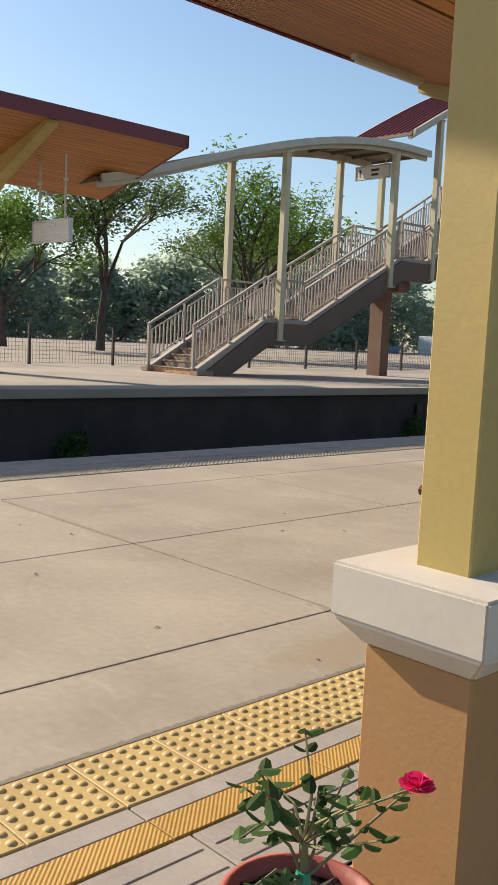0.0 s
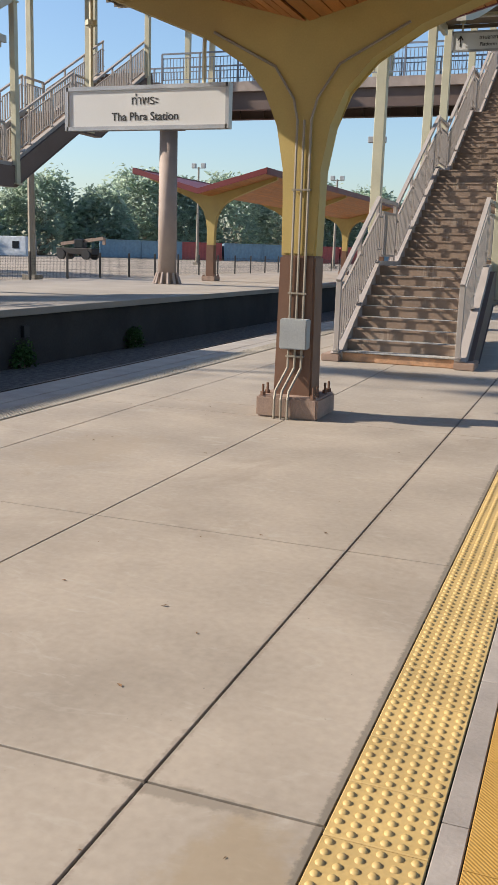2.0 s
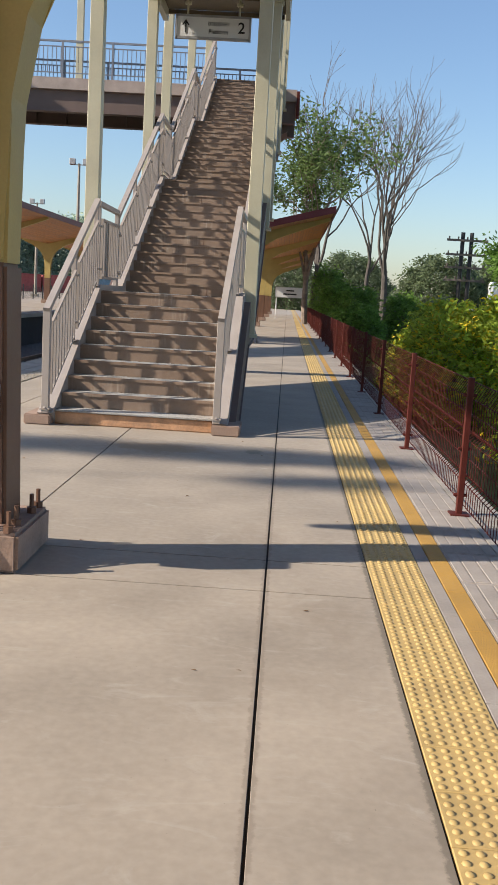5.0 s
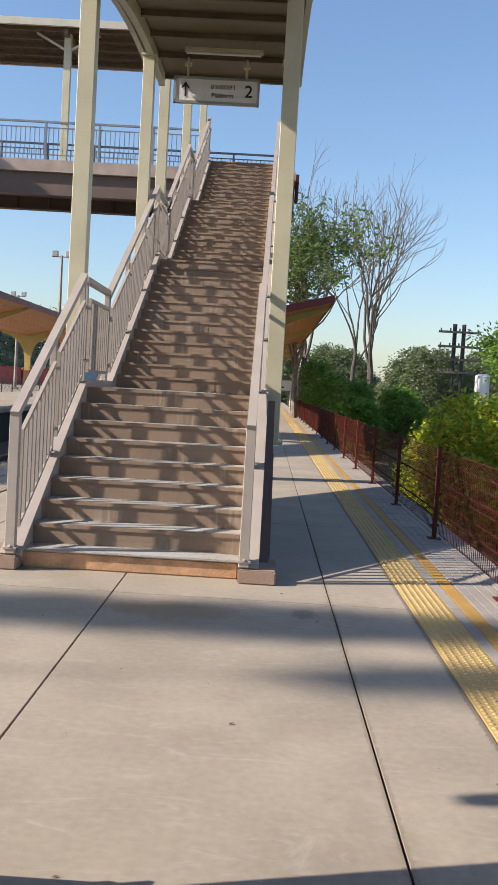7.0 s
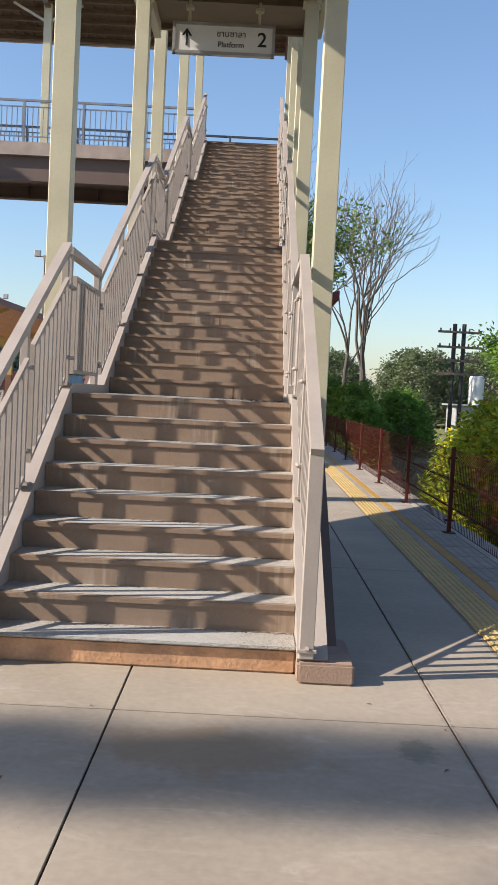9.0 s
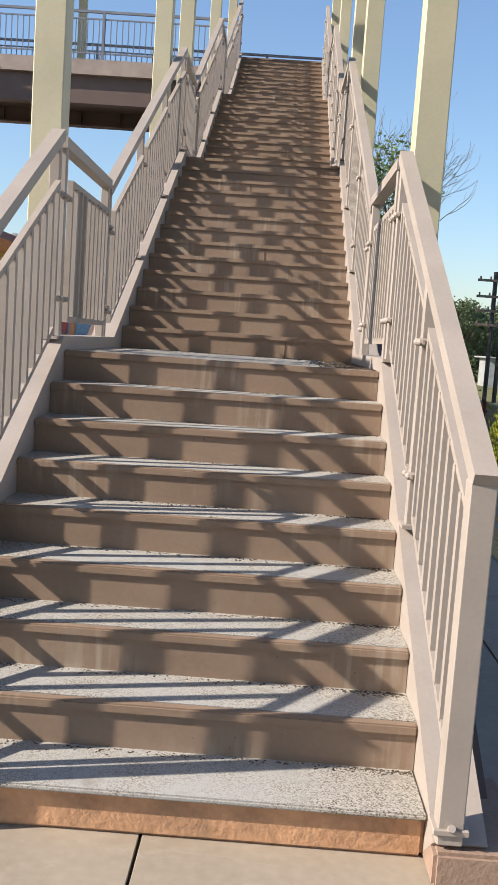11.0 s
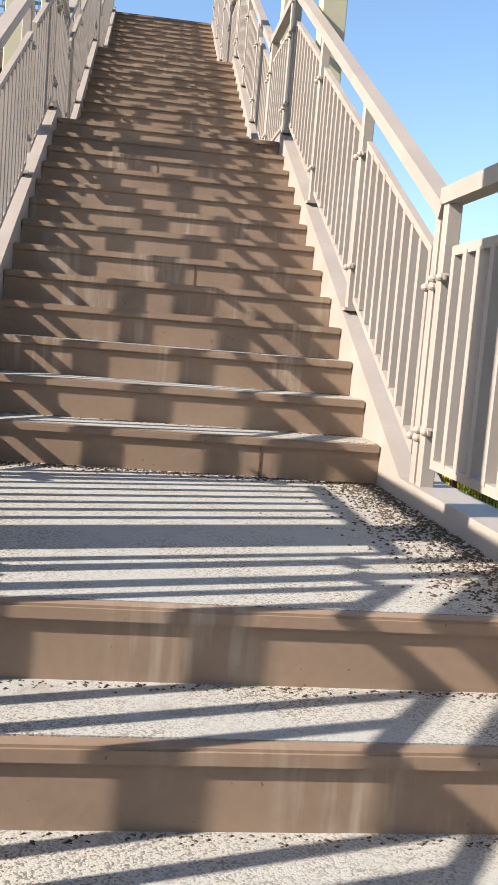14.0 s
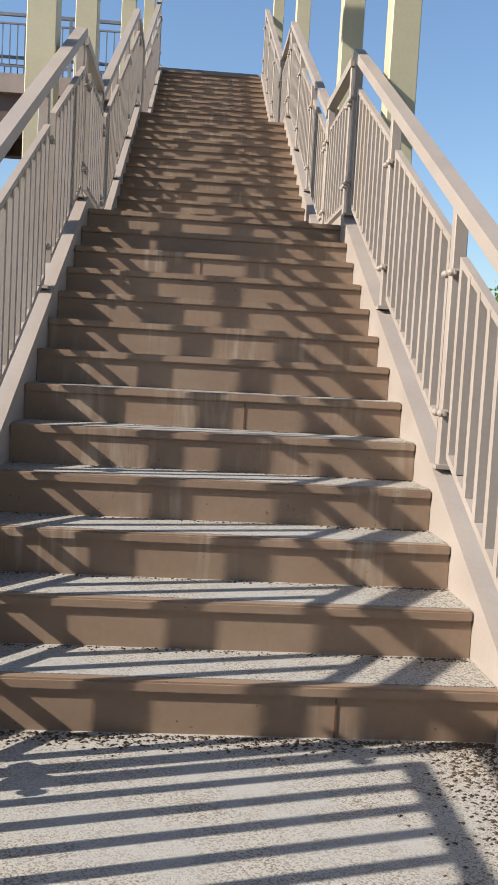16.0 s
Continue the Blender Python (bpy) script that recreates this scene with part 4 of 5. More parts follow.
post_mesh = mesh_of("fence_post", post_bm, FENCE)
for y in FPOSTS:
    piece("fence_post", post_mesh, fence, (FX + (0.06 if y == -13.0 else 0.0), y, 0))


def fence_panel(length):
    bm = bmesh.new()
    prof = [(0.035, 0.06), (0.035, 0.22), (0.075, 0.26), (0.035, 0.30), (0.035, 0.55), (0.075, 0.59), (0.035, 0.63), (0.035, 0.86), (0.10, 0.97)]
    n = int(length / 0.075)
    r = 0.0026
    for i in range(n):
        y = (i + 0.5) * length / n
        for (xa, za), (xb, zb) in zip(prof, prof[1:]):
            beam(bm, (xa, y, za), (xb, y, zb), 2 * r, 2 * r, up=(0, 1, 0))
    for x, z in ((0.035, 0.06), (0.035, 0.22), (0.075, 0.26), (0.035, 0.30), (0.035, 0.42), (0.035, 0.55), (0.075, 0.59), (0.035, 0.63), (0.035, 0.75), (0.035, 0.86), (0.10, 0.97)):
        beam(bm, (x + 0.008, 0, z), (x + 0.008, length, z), 0.006, 0.006)
    return mesh_of("mesh_panel", bm, FENCE)


panels = {w: fence_panel(w - 0.02) for w in (2.14, 2.56, 3.04, 3.02)}
for a, b in zip(FPOSTS, FPOSTS[1:]):
    piece("mesh_panel", panels[round(b - a, 2)], fence, (FX, a + 0.01, 0))


# ---- plants ----
def limbs(bm, rnd, start, direction, length, radius, depth, tips, droop=0.0, spread=0.6, n=5, crook=0.16):
    """One limb with forks, drawn as tapered tubes; tips collects where the leaves sit."""
    d = Vector(direction).normalized()
    p = Vector(start)
    pts, rad = [p.copy()], [radius]
    steps = 4
    for i in range(steps):
        d = (d + Vector((rnd.uniform(-1, 1), rnd.uniform(-1, 1), rnd.uniform(-0.5, 1))) * crook - Vector((0, 0, droop * 0.1))).normalized()
        p = p + d * length / steps
        pts.append(p.copy())
        rad.append(radius * (1 - 0.38 * (i + 1) / steps))
        if depth <= 1:
            tips.append(p.copy())
    tube(bm, pts, rad, n, caps=False)
    if depth > 0:
        for k in range(rnd.choice((2, 3, 3))):
            a = rnd.uniform(0, 2 * math.pi)
            o = d.orthogonal().normalized()
            o = Matrix.Rotation(a, 3, d) @ o
            nd = (d + o * rnd.uniform(0.5, 1.0) * spread * 1.4).normalized()
            limbs(bm, rnd, pts[rnd.choice((2, 3, 4))] if k else pts[-1], nd, length * rnd.uniform(0.6, 0.8), rad[-1] * 0.95, depth - 1, tips, droop, spread, max(3, n - 1), crook)


def leaves(rnd, tips, per, spread, size, leaf_mat):
    """Many small folded leaves round the tips, as one mesh."""
    verts, faces = [], []
    for t in tips:
        for _ in range(per):
            c = t + Vector((rnd.gauss(0, 1), rnd.gauss(0, 1), rnd.gauss(0, 0.8))) * spread
            s = size * rnd.uniform(0.6, 1.3)
            u = Vector((rnd.uniform(-1, 1), rnd.uniform(-1, 1), rnd.uniform(-0.6, 0.6))).normalized()
            v = u.cross(Vector((rnd.uniform(-1, 1), rnd.uniform(-1, 1), rnd.uniform(-1, 1))))
            if v.length < 0.05:
                continue
            v.normalize()
            w = u.cross(v) * 0.18
            k = len(verts)
            verts += [c - u * s, c + v * s * 0.42 + w * s, c + u * s, c - v * s * 0.42 + w * s]
            faces += [(k, k + 1, k + 2), (k, k + 2, k + 3)]
    me = bpy.data.meshes.new("crown")
    me.from_pydata(verts, [], faces)
    me.materials.append(leaf_mat)
    return me


def tree(name, seed, loc, height, spread, depth, per, clump, leaf, leaf_mat, bark, label, category="tree", stems=1, group="", trunk_r=None, bare=0.4, forks=5, crook=0.16):
    rnd = random.Random(seed)
    tr = thing(name, loc, label, category, group)
    bm = bmesh.new()
    tips = []
    base = Vector(loc)
    for s in range(stems):
        a = rnd.uniform(0, 6.28)
        lean = Vector((math.cos(a), math.sin(a), 0)) * (0.25 if stems > 1 else 0.06)
        h = height * bare
        r = trunk_r or height * 0.022
        pts = [base + lean * (i / 4) * h + Vector((rnd.uniform(-1, 1), rnd.uniform(-1, 1), 0)) * 0.02 * h + Vector((0, 0, i / 4 * h)) for i in range(5)]
        pts[0] = base + lean * 0.1 * s - Vector((0, 0, 0.1))
        tube(bm, pts, [r * (1.25 - 0.12 * i) for i in range(5)], 8, caps=False)
        for k in range(forks):
            a = 2 * math.pi * k / forks + rnd.uniform(-0.5, 0.5)
            up = rnd.uniform(0.35, 1.3) if per else rnd.uniform(0.6, 1.3)
            limbs(bm, rnd, pts[rnd.choice((3, 4, 4))], (math.cos(a) * spread, math.sin(a) * spread, up), height * 0.30, r * 0.55, depth, tips, spread=0.55 if per else 0.36, crook=crook)
    part("trunk", bm, bark, tr)
    if per:
        me = leaves(rnd, tips, per, clump, leaf, leaf_mat)
        me.transform(Matrix.Translation(-base))
        ob = new("crown", me)
        ob.parent = tr
        BASE[ob] = base
    return tr


def shrub(name, seed, loc, rx, ry, h, count, leaf, leaf_mat, label, flowers=0, category="shrub"):
    """A dense bush: a skin of leaf clumps over a lumpy form, on twigs."""
    rnd = random.Random(seed)
    sh = thing(name, loc, label, category)
    base = Vector(loc)
    tips = []
    for _ in range(count):
        a, b = rnd.uniform(0, 2 * math.pi), rnd.uniform(0.0, 1.0)
        k = 1 + 0.22 * noise.noise(Vector((math.cos(a) * 2 + seed, math.sin(a) * 2, b * 3)))
        rr = (rnd.uniform(0.72, 1.0)) * k * math.sqrt(max(0.05, 1 - b * b * 0.92))
        tips.append(base + Vector((rx * rr * math.cos(a), ry * rr * math.sin(a), h * (0.08 + 0.92 * b) * k)))
    bm = bmesh.new()
    for t in tips[::6]:
        tube(bm, [base + Vector((rnd.uniform(-0.2, 0.2) * rx, rnd.uniform(-0.2, 0.2) * ry, -0.05)), base.lerp(t, 0.55) + Vector((0, 0, 0.1 * h)), t], [0.03, 0.018, 0.006], 4, caps=False)
    part("branchwork", bm, BARK, sh)["kind"] = "stuff"
    me = leaves(rnd, tips, 9, leaf * 1.6, leaf, leaf_mat)
    me.transform(Matrix.Translation(-base))
    ob = new("foliage", me)
    ob.parent = sh
    if flowers:
        me = leaves(rnd, rnd.sample(tips, min(flowers, len(tips))), 6, leaf * 1.3, leaf * 0.7, FLOWER)
        me.transform(Matrix.Translation(-base))
        ob = new("blossoms", me)
        ob.parent = sh
        ob["label"] = "yellow blossoms"
    return sh

# ---- signs ----
SY = -5.03
nb = thing("station_sign", (-2.67, SY, 2.87), "white hanging station name board with black lettering", "sign")
board(nb, (-2.67, SY, 3.07), (0.925, 0, 0), 0.40, (0, -1, 0), thick=0.06, rods=1.05)
lettering("ท่าพระ", 0.127, (-2.67, SY - 0.033, 3.14), 90, 0, BLACK, "thai_lettering", nb)
lettering("Tha Phra Station", 0.115, (-2.67, SY - 0.033, 2.98), 90, 0, BLACK, "lettering", nb)


def platform_sign(dx, dz, readable):
    c = Vector((-0.94 + dx, 7.7, 6.31 + dz))
    s = thing("platform_sign", c - Vector((0, 0, 0.2)), "white hanging platform direction board with arrow" if readable else "white hanging direction board over the far stairs", "sign", "platform direction boards")
    board(s, c, (0.675, 0, 0), 0.38, (0, -1, 0), thick=0.05, rods=0.32)
    y = c.y - 0.03
    bm = bmesh.new()
    ax = c.x - 0.50
    box(bm, ax - 0.014, ax + 0.014, y - 0.003, y, c.z - 0.11, c.z + 0.09)
    prism(bm, [(ax - 0.07, c.z + 0.02), (ax - 0.04, c.z + 0.02), (ax, c.z + 0.085), (ax + 0.04, c.z + 0.02), (ax + 0.07, c.z + 0.02), (ax, c.z + 0.125)], "y", y - 0.006, y - 0.003)
    part("arrow", bm, BLACK, s)
    if readable:
        lettering("ชานชาลา", 0.115, (c.x + 0.10, y, c.z + 0.065), 90, 0, BLACK, "thai_lettering", s)
        lettering("Platform", 0.105, (c.x + 0.10, y, c.z - 0.075), 90, 0, BLACK, "lettering", s)
        lettering("2", 0.27, (c.x + 0.52, y, c.z - 0.0), 90, 0, BLACK, "numeral", s)
    else:
        for z, w in ((0.065, 0.16), (-0.075, 0.14)):
            bm = bmesh.new()
            box(bm, c.x + 0.1 - w, c.x + 0.1 + w, y - 0.004, y, c.z + z - 0.035, c.z + z + 0.035)
            part("writing_bar", bm, BLACK, s)


platform_sign(0, 0, True)
platform_sign(FARSHIFT[0], FARSHIFT[2], False)

fb = thing("station_sign", (-13.6, -4.7, 3.1), "white hanging name board under the far canopy", "sign")
board(fb, (-13.6, -4.7, 3.30), (0.72, 0, 0), 0.42, (0, -1, 0), thick=0.06, rods=1.3)
for z, w in ((3.42, 0.2), (3.25, 0.36)):
    bm = bmesh.new()
    box(bm, -13.6 - w, -13.6 + w, -4.736, -4.731, z - 0.035, z + 0.035)
    part("writing_bar", bm, SIGNFRAME, fb)

eb = thing("platform_end_sign", (0.9, 60, 0), "white name board on posts at the platform's far end", "sign")
board(eb, (0.9, 60, 1.95), (1.1, 0, 0), 0.75, (0, -1, 0), thick=0.06)
for dx in (-1.0, 1.0):
    bm = bmesh.new()
    tube(bm, [(0.9 + dx, 60.06, 0), (0.9 + dx, 60.06, 2.3)], 0.04, 8)
    part("post", bm, WHITE, eb)
for z, w in ((2.08, 0.3), (1.82, 0.5)):
    bm = bmesh.new()
    box(bm, 0.9 - w, 0.9 + w, 59.955, 59.965, z - 0.05, z + 0.05)
    part("writing_bar", bm, BLACK, eb)


def tube_lamp(c, along, group_label):
    c, along = Vector(c), Vector(along)
    t = thing("tube_lamp", c, group_label, "lamp", "fluorescent tube lamps")
    bm = bmesh.new()
    beam(bm, c - along, c + along, 0.09, 0.05)
    part("housing", bm, CREAM, t)
    bm = bmesh.new()
    tube(bm, [c - along * 0.95 - Vector((0, 0, 0.05)), c + along * 0.95 - Vector((0, 0, 0.05))], 0.018, 8)
    part("tube", bm, WHITE, t)


tube_lamp((-3.55, -6.3, 4.44), (0, 0.62, 0), "unlit fluorescent tube lamp under the canopy boards")
tube_lamp((-0.8, 6.9, roof_z(6.9) - 0.22), (0.6, 0, 0), "unlit fluorescent tube lamp under the stair roof")

# ---- pillar and potted rose at the gate ----
pl = thing("gate_pillar", (2.425, -13.28, 0), "orange rendered pillar with white cap and yellow post", "pillar")
bm = bmesh.new()
bevelled(bm, 2.315, 2.58, -13.42, -13.15, 0, 0.64, 0.006)
part("shaft", bm, PILLAR, pl)
bm = bmesh.new()
x0, x1, y0, y1 = 2.315, 2.58, -13.42, -13.15
lo = [bm.verts.new(p) for p in ((x0, y0, 0.635), (x1, y0, 0.635), (x1, y1, 0.635), (x0, y1, 0.635))]
mid = [bm.verts.new(p) for p in ((x0 - 0.055, y0 - 0.055, 0.695), (x1 + 0.055, y0 - 0.055, 0.695), (x1 + 0.055, y1 + 0.055, 0.695), (x0 - 0.055, y1 + 0.055, 0.695))]
hi = [bm.verts.new(p) for p in ((x0 - 0.055, y0 - 0.055, 0.81), (x1 + 0.055, y0 - 0.055, 0.81), (x1 + 0.055, y1 + 0.055, 0.81), (x0 - 0.055, y1 + 0.055, 0.81))]
bm.faces.new(lo[::-1])
bm.faces.new(hi)
for a, b in ((lo, mid), (mid, hi)):
    for i in range(4):
        bm.faces.new((a[i], a[(i + 1) % 4], b[(i + 1) % 4], b[i]))
bmesh.ops.bevel(bm, geom=[e for e in bm.edges], offset=0.006, segments=2, affect="EDGES")
part("cap", bm, CAPWHITE, pl, "white moulded cap")
bm = bmesh.new()
bevelled(bm, 2.38, 2.512, -13.35, -13.22, 0.785, 4.0, 0.004)
part("post", bm, YCOL, pl, "yellow square post")

PX, PY = 2.475, -13.755
pot = thing("rose_pot", (PX, PY, 0), "worn red clay pot of soil with a small rose bush", "potted plant")
bm = bmesh.new()
prof = [(0.085, 0.0), (0.10, 0.02), (0.125, 0.22), (0.145, 0.225), (0.148, 0.28), (0.134, 0.285), (0.127, 0.25)]
rings = [[bm.verts.new((PX + r * math.cos(a * math.pi / 16), PY + r * math.sin(a * math.pi / 16), z)) for a in range(32)] for r, z in prof]
for a, b in zip(rings, rings[1:]):
    for k in range(32):
        bm.faces.new((a[k], a[(k + 1) % 32], b[(k + 1) % 32], b[k]))
bm.faces.new(rings[0][::-1])
part("pot", bm, POT, pot, smooth=True)
bm = bmesh.new()
cv = bm.verts.new((PX, PY, 0.268))
rg = [bm.verts.new((PX + 0.128 * math.cos(a * math.pi / 16), PY + 0.128 * math.sin(a * math.pi / 16), 0.252 + 0.01 * math.sin(a * 2.3))) for a in range(32)]
for k in range(32):
    bm.faces.new((cv, rg[k], rg[(k + 1) % 32]))
part("soil", bm, SOIL, pot)
rnd = random.Random(4)
bm = bmesh.new()
ends = []
main = [(PX, PY, 0.25), (PX + 0.005, PY, 0.32), (PX - 0.004, PY + 0.005, 0.38)]
tube(bm, main, [0.012, 0.010, 0.008], 6)
for k in range(20):
    a = k * 2.4 + rnd.uniform(-0.3, 0.3)
    r1 = rnd.uniform(0.04, 0.12)
    p0 = Vector(main[rnd.choice((1, 2, 2))])
    p1 = p0 + Vector((math.cos(a) * r1 * 0.6, math.sin(a) * r1 * 0.6, rnd.uniform(0.02, 0.08)))
    p2 = p1 + Vector((math.cos(a + 0.4) * r1, math.sin(a + 0.4) * r1, rnd.uniform(0.0, 0.10)))
    tube(bm, [p0, p1, p2], [0.004, 0.003, 0.002], 5)
    ends += [p1.lerp(p2, f) for f in (0.35, 0.7, 1.0)]
bloom = Vector((PX + 0.135, PY + 0.135, 0.50))
tube(bm, [main[2], (PX + 0.05, PY + 0.05, 0.45), bloom], [0.004, 0.003, 0.0025], 5)
part("stems", bm, STEM, pot)
bm = bmesh.new()
for e in ends:
    for _ in range(2):
        u = Vector((rnd.uniform(-1, 1), rnd.uniform(-1, 1), rnd.uniform(-0.5, 0.5))).normalized()
        v = u.cross(Vector((rnd.uniform(-0.3, 0.3), rnd.uniform(-0.3, 0.3), 1))).normalized()
        w = u.cross(v)
        s = rnd.uniform(0.010, 0.024)
        c = e + u * s
        rim = []
        for i in range(8):
            t = i * math.pi / 4
            rim.append(bm.verts.new(c + u * s * math.cos(t) + v * s * 0.62 * math.sin(t) + w * abs(math.sin(t)) * s * 0.25))
        mid = bm.verts.new(c)
        for i in range(8):
            bm.faces.new((mid, rim[i], rim[(i + 1) % 8]))
part("leaves", bm, LEAFDARK, pot, "dark green rose leaves")["kind"] = "stuff"
bm = bmesh.new()
for ring, n, tilt in ((0.006, 3, 1.3), (0.013, 5, 1.0), (0.020, 6, 0.6), (0.026, 6, 0.25)):
    for k in range(n):
        a = 2 * math.pi * k / n + ring * 90
        o = Vector((math.cos(a), math.sin(a), 0))
        side = Vector((-math.sin(a), math.cos(a), 0))
        up = Vector((0, 0, 1))
        out = (o * math.cos(tilt) + up * math.sin(tilt))
        b = bloom + o * ring * 0.3
        q = [b - side * 0.004, b + side * 0.004, b + out * 0.016 + side * 0.015 + o * 0.003, b + out * 0.026 + side * 0.006, b + out * 0.026 - side * 0.006, b + out * 0.016 - side * 0.015 + o * 0.003]
        bm.faces.new([bm.verts.new(p) for p in q])
part("rose_bloom", bm, ROSE, pot, "crimson pink rose bloom")
bm = bmesh.new()
tube(bm, [(PX, PY, 0.285), (PX + 0.002, PY, 0.31), (PX + 0.003, PY, 0.335)], [0.014, 0.016, 0.013], 8)
part("tie", bm, TAPE, pot, "green plastic tie")

# ---- opposite platform and goods yard ----
ff = thing("yard_fence", (-19.35, 0, FAR_Z), "low black wire fence at the back of the far platform", "fence")
pb = bmesh.new()
box(pb, -0.035, 0.035, -0.035, 0.035, 0, 1.12)
fpm = mesh_of("fence_post", pb, BLACKF)
pb = bmesh.new()
for i in range(26):
    y = i * 2.8 / 26
    box(pb, -0.003, 0.003, y - 0.003, y + 0.003, 0.05, 0.95)
for k in range(9):
    z = 0.05 + k * 0.1125
    box(pb, -0.003, 0.003, 0, 2.8, z - 0.003, z + 0.003)
fwm = mesh_of("wire_panel", pb, BLACKF)
for k in range(-8, 30):
    piece("fence_post", fpm, ff, (-19.35, -1.9 + 2.8 * k, FAR_Z))
    piece("wire_panel", fwm, ff, (-19.35, -1.9 + 2.8 * k, FAR_Z))


def container(x, y, rz, length, material, label):
    c = thing("shipping_container", (x, y, 0.2), label, "container", "containers in the yard")
    bm = bmesh.new()
    n = int(length / 0.28)
    top = []
    for i in range(n + 1):
        d = 0.0 if i % 2 else 0.04
        top.append((-length / 2 + i * length / n, -1.2 + d))
    outline = top + [(length / 2, 1.2), (-length / 2, 1.2)]
    prism(bm, outline, "z", 0.1, 2.5)
    for sx in (-length / 2, length / 2):
        for sy in (-1.2, 1.2):
            box(bm, sx - 0.07, sx + 0.07, sy - 0.07, sy + 0.07, 0, 2.6)
    box(bm, -length / 2, length / 2, -1.25, -1.15, 2.46, 2.6)
    bm.transform(pose(x, y, 0.2, 0, 0, rz))
    part("body", bm, material, c)


rnd = random.Random(9)
for i in range(10):
    f = 0.2 + 0.8 * i / 9
    container(-73.8 + 56 * f + rnd.uniform(-0.3, 0.1), 98 + 36 * f, 33, 5.7, CONTRED if i in (2, 5, 6, 8) else CONTBLUE,
              "red corrugated shipping container in the yard" if i in (2, 5, 6, 8) else "blue corrugated shipping container in the yard")
cab = thing("site_cabin", (-69.0, 88.0, 0.2), "pale blue-white site cabin with a dark window", "cabin")
bm = bmesh.new()
bevelled(bm, -71.8, -66.2, 86.8, 89.2, 0.2, 2.7, 0.05)
part("body", bm, CABIN, cab)
bm = bmesh.new()
box(bm, -68.2, -67.2, 86.76, 86.79, 1.2, 2.1)
part("window", bm, GLASSD, cab)
bm = bmesh.new()
box(bm, -66.19, -66.16, 87.5, 88.5, 1.2, 2.1)
part("window", bm, GLASSD, cab)
tarp = bmesh.new()
bevelled(tarp, -78, -73.5, 83.5, 85.5, 0.2, 1.2, 0.3, 2)
solo("tarpaulin_stack", tarp, CONTBLUE, "goods stacked under a blue tarpaulin beside the cabin", "stack")

stk = thing("container_loader", (-38, 47, 0.2), "dark heavy container loader parked in the yard", "vehicle")
bm = bmesh.new()
bevelled(bm, -42, -35.5, 45.8, 48.2, 1.0, 2.0, 0.1)
part("chassis", bm, WALLDARK, stk)
for x in (-41, -36.5):
    for y in (45.7, 48.3):
        bm = bmesh.new()
        tube(bm, [(x, y - 0.25, 0.95), (x, y + 0.25, 0.95)], 0.75, 16)
        part("wheel", bm, BLACKF, stk)
bm = bmesh.new()
bevelled(bm, -39, -37.4, 46.2, 47.6, 2.0, 3.4, 0.08)
part("cab", bm, GLASSD, stk)
bm = bmesh.new()
beam(bm, (-41.8, 47, 2.6), (-34.0, 47, 3.6), 0.5, 0.5)
beam(bm, (-34.0, 47, 3.6), (-34.0, 47, 2.6), 0.4, 0.4)
part("boom", bm, BASEC, stk)
stk.location = (-54, 80, 0.2)
stk.scale = (0.72, 0.72, 0.72)


def yard_lamp(x, y, h, z=0.2):
    s = thing("yard_lamp", (x, y, z), "tall grey steel floodlight mast", "lamp post", "floodlight masts")
    bm = bmesh.new()
    tube(bm, [(x, y, z), (x, y, z + h)], [0.17, 0.09], 8)
    box(bm, x - 0.3, x + 0.3, y - 0.3, y + 0.3, z, z + 0.25)
    part("mast", bm, GALV, s)
    for dx in (-0.5, 0.5):
        bm = bmesh.new()
        bevelled(bm, x + dx - 0.22, x + dx + 0.22, y - 0.15, y + 0.15, z + h - 0.1, z + h + 0.35, 0.03)
        part("floodlight", bm, BOXGREY, s)
    bm = bmesh.new()
    beam(bm, (x - 0.7, y, z + h - 0.1), (x + 0.7, y, z + h - 0.1), 0.06, 0.06)
    part("crossarm", bm, GALV, s)


for x, y, h in ((-15.4, 60, 10.3), (-20.1, 19.0, 11.5), (-36, 72, 9.5), (-24, 80, 9), (-45, 30, 8)):
    yard_lamp(x, y, h)

# ---- line pole and tank beside the line ----
up = thing("utility_pole", (11.9, 50, -1.1), "twin dark utility poles with four crossarms", "utility pole")
for dx in (-0.28, 0.28):
    bm = bmesh.new()
    tube(bm, [(11.9 + dx, 50, -1.2), (11.9 + dx, 50, 6.3)], 0.13, 8)
    part("pole", bm, BLACKF, up)
for z in (5.8, 4.9, 4.1, 3.3):
    bm = bmesh.new()
    beam(bm, (10.6, 49.85, z), (13.2, 49.85, z), 0.1, 0.14)
    for k in range(5):
        tube(bm, [(10.75 + k * 0.57, 49.85, z), (10.75 + k * 0.57, 49.85, z + 0.22)], 0.05, 6)
    part("crossarm", bm, BARK, up)
tk = bmesh.new()
tube(tk, [(22.4, 88, -1.15), (22.4, 88, 4.2), (22.4, 88, 4.45)], [0.76, 0.76, 0.6], 24)
solo("water_tank", tk, WHITE, "tall round white water tank beyond the shrubs", "tank")

shed = thing("low_shed", (20.6, 76, -1.1), "low grey shed with a pale flat roof beyond the shrubs", "shed")
bm = bmesh.new()
bevelled(bm, 17.6, 23.6, 75.2, 79.0, -1.15, 1.35, 0.03)
part("wall", bm, BOXGREY, shed)
bm = bmesh.new()
bevelled(bm, 17.2, 24.0, 74.8, 79.4, 1.35, 1.5, 0.04)
part("roof", bm, BOXGREY, shed)

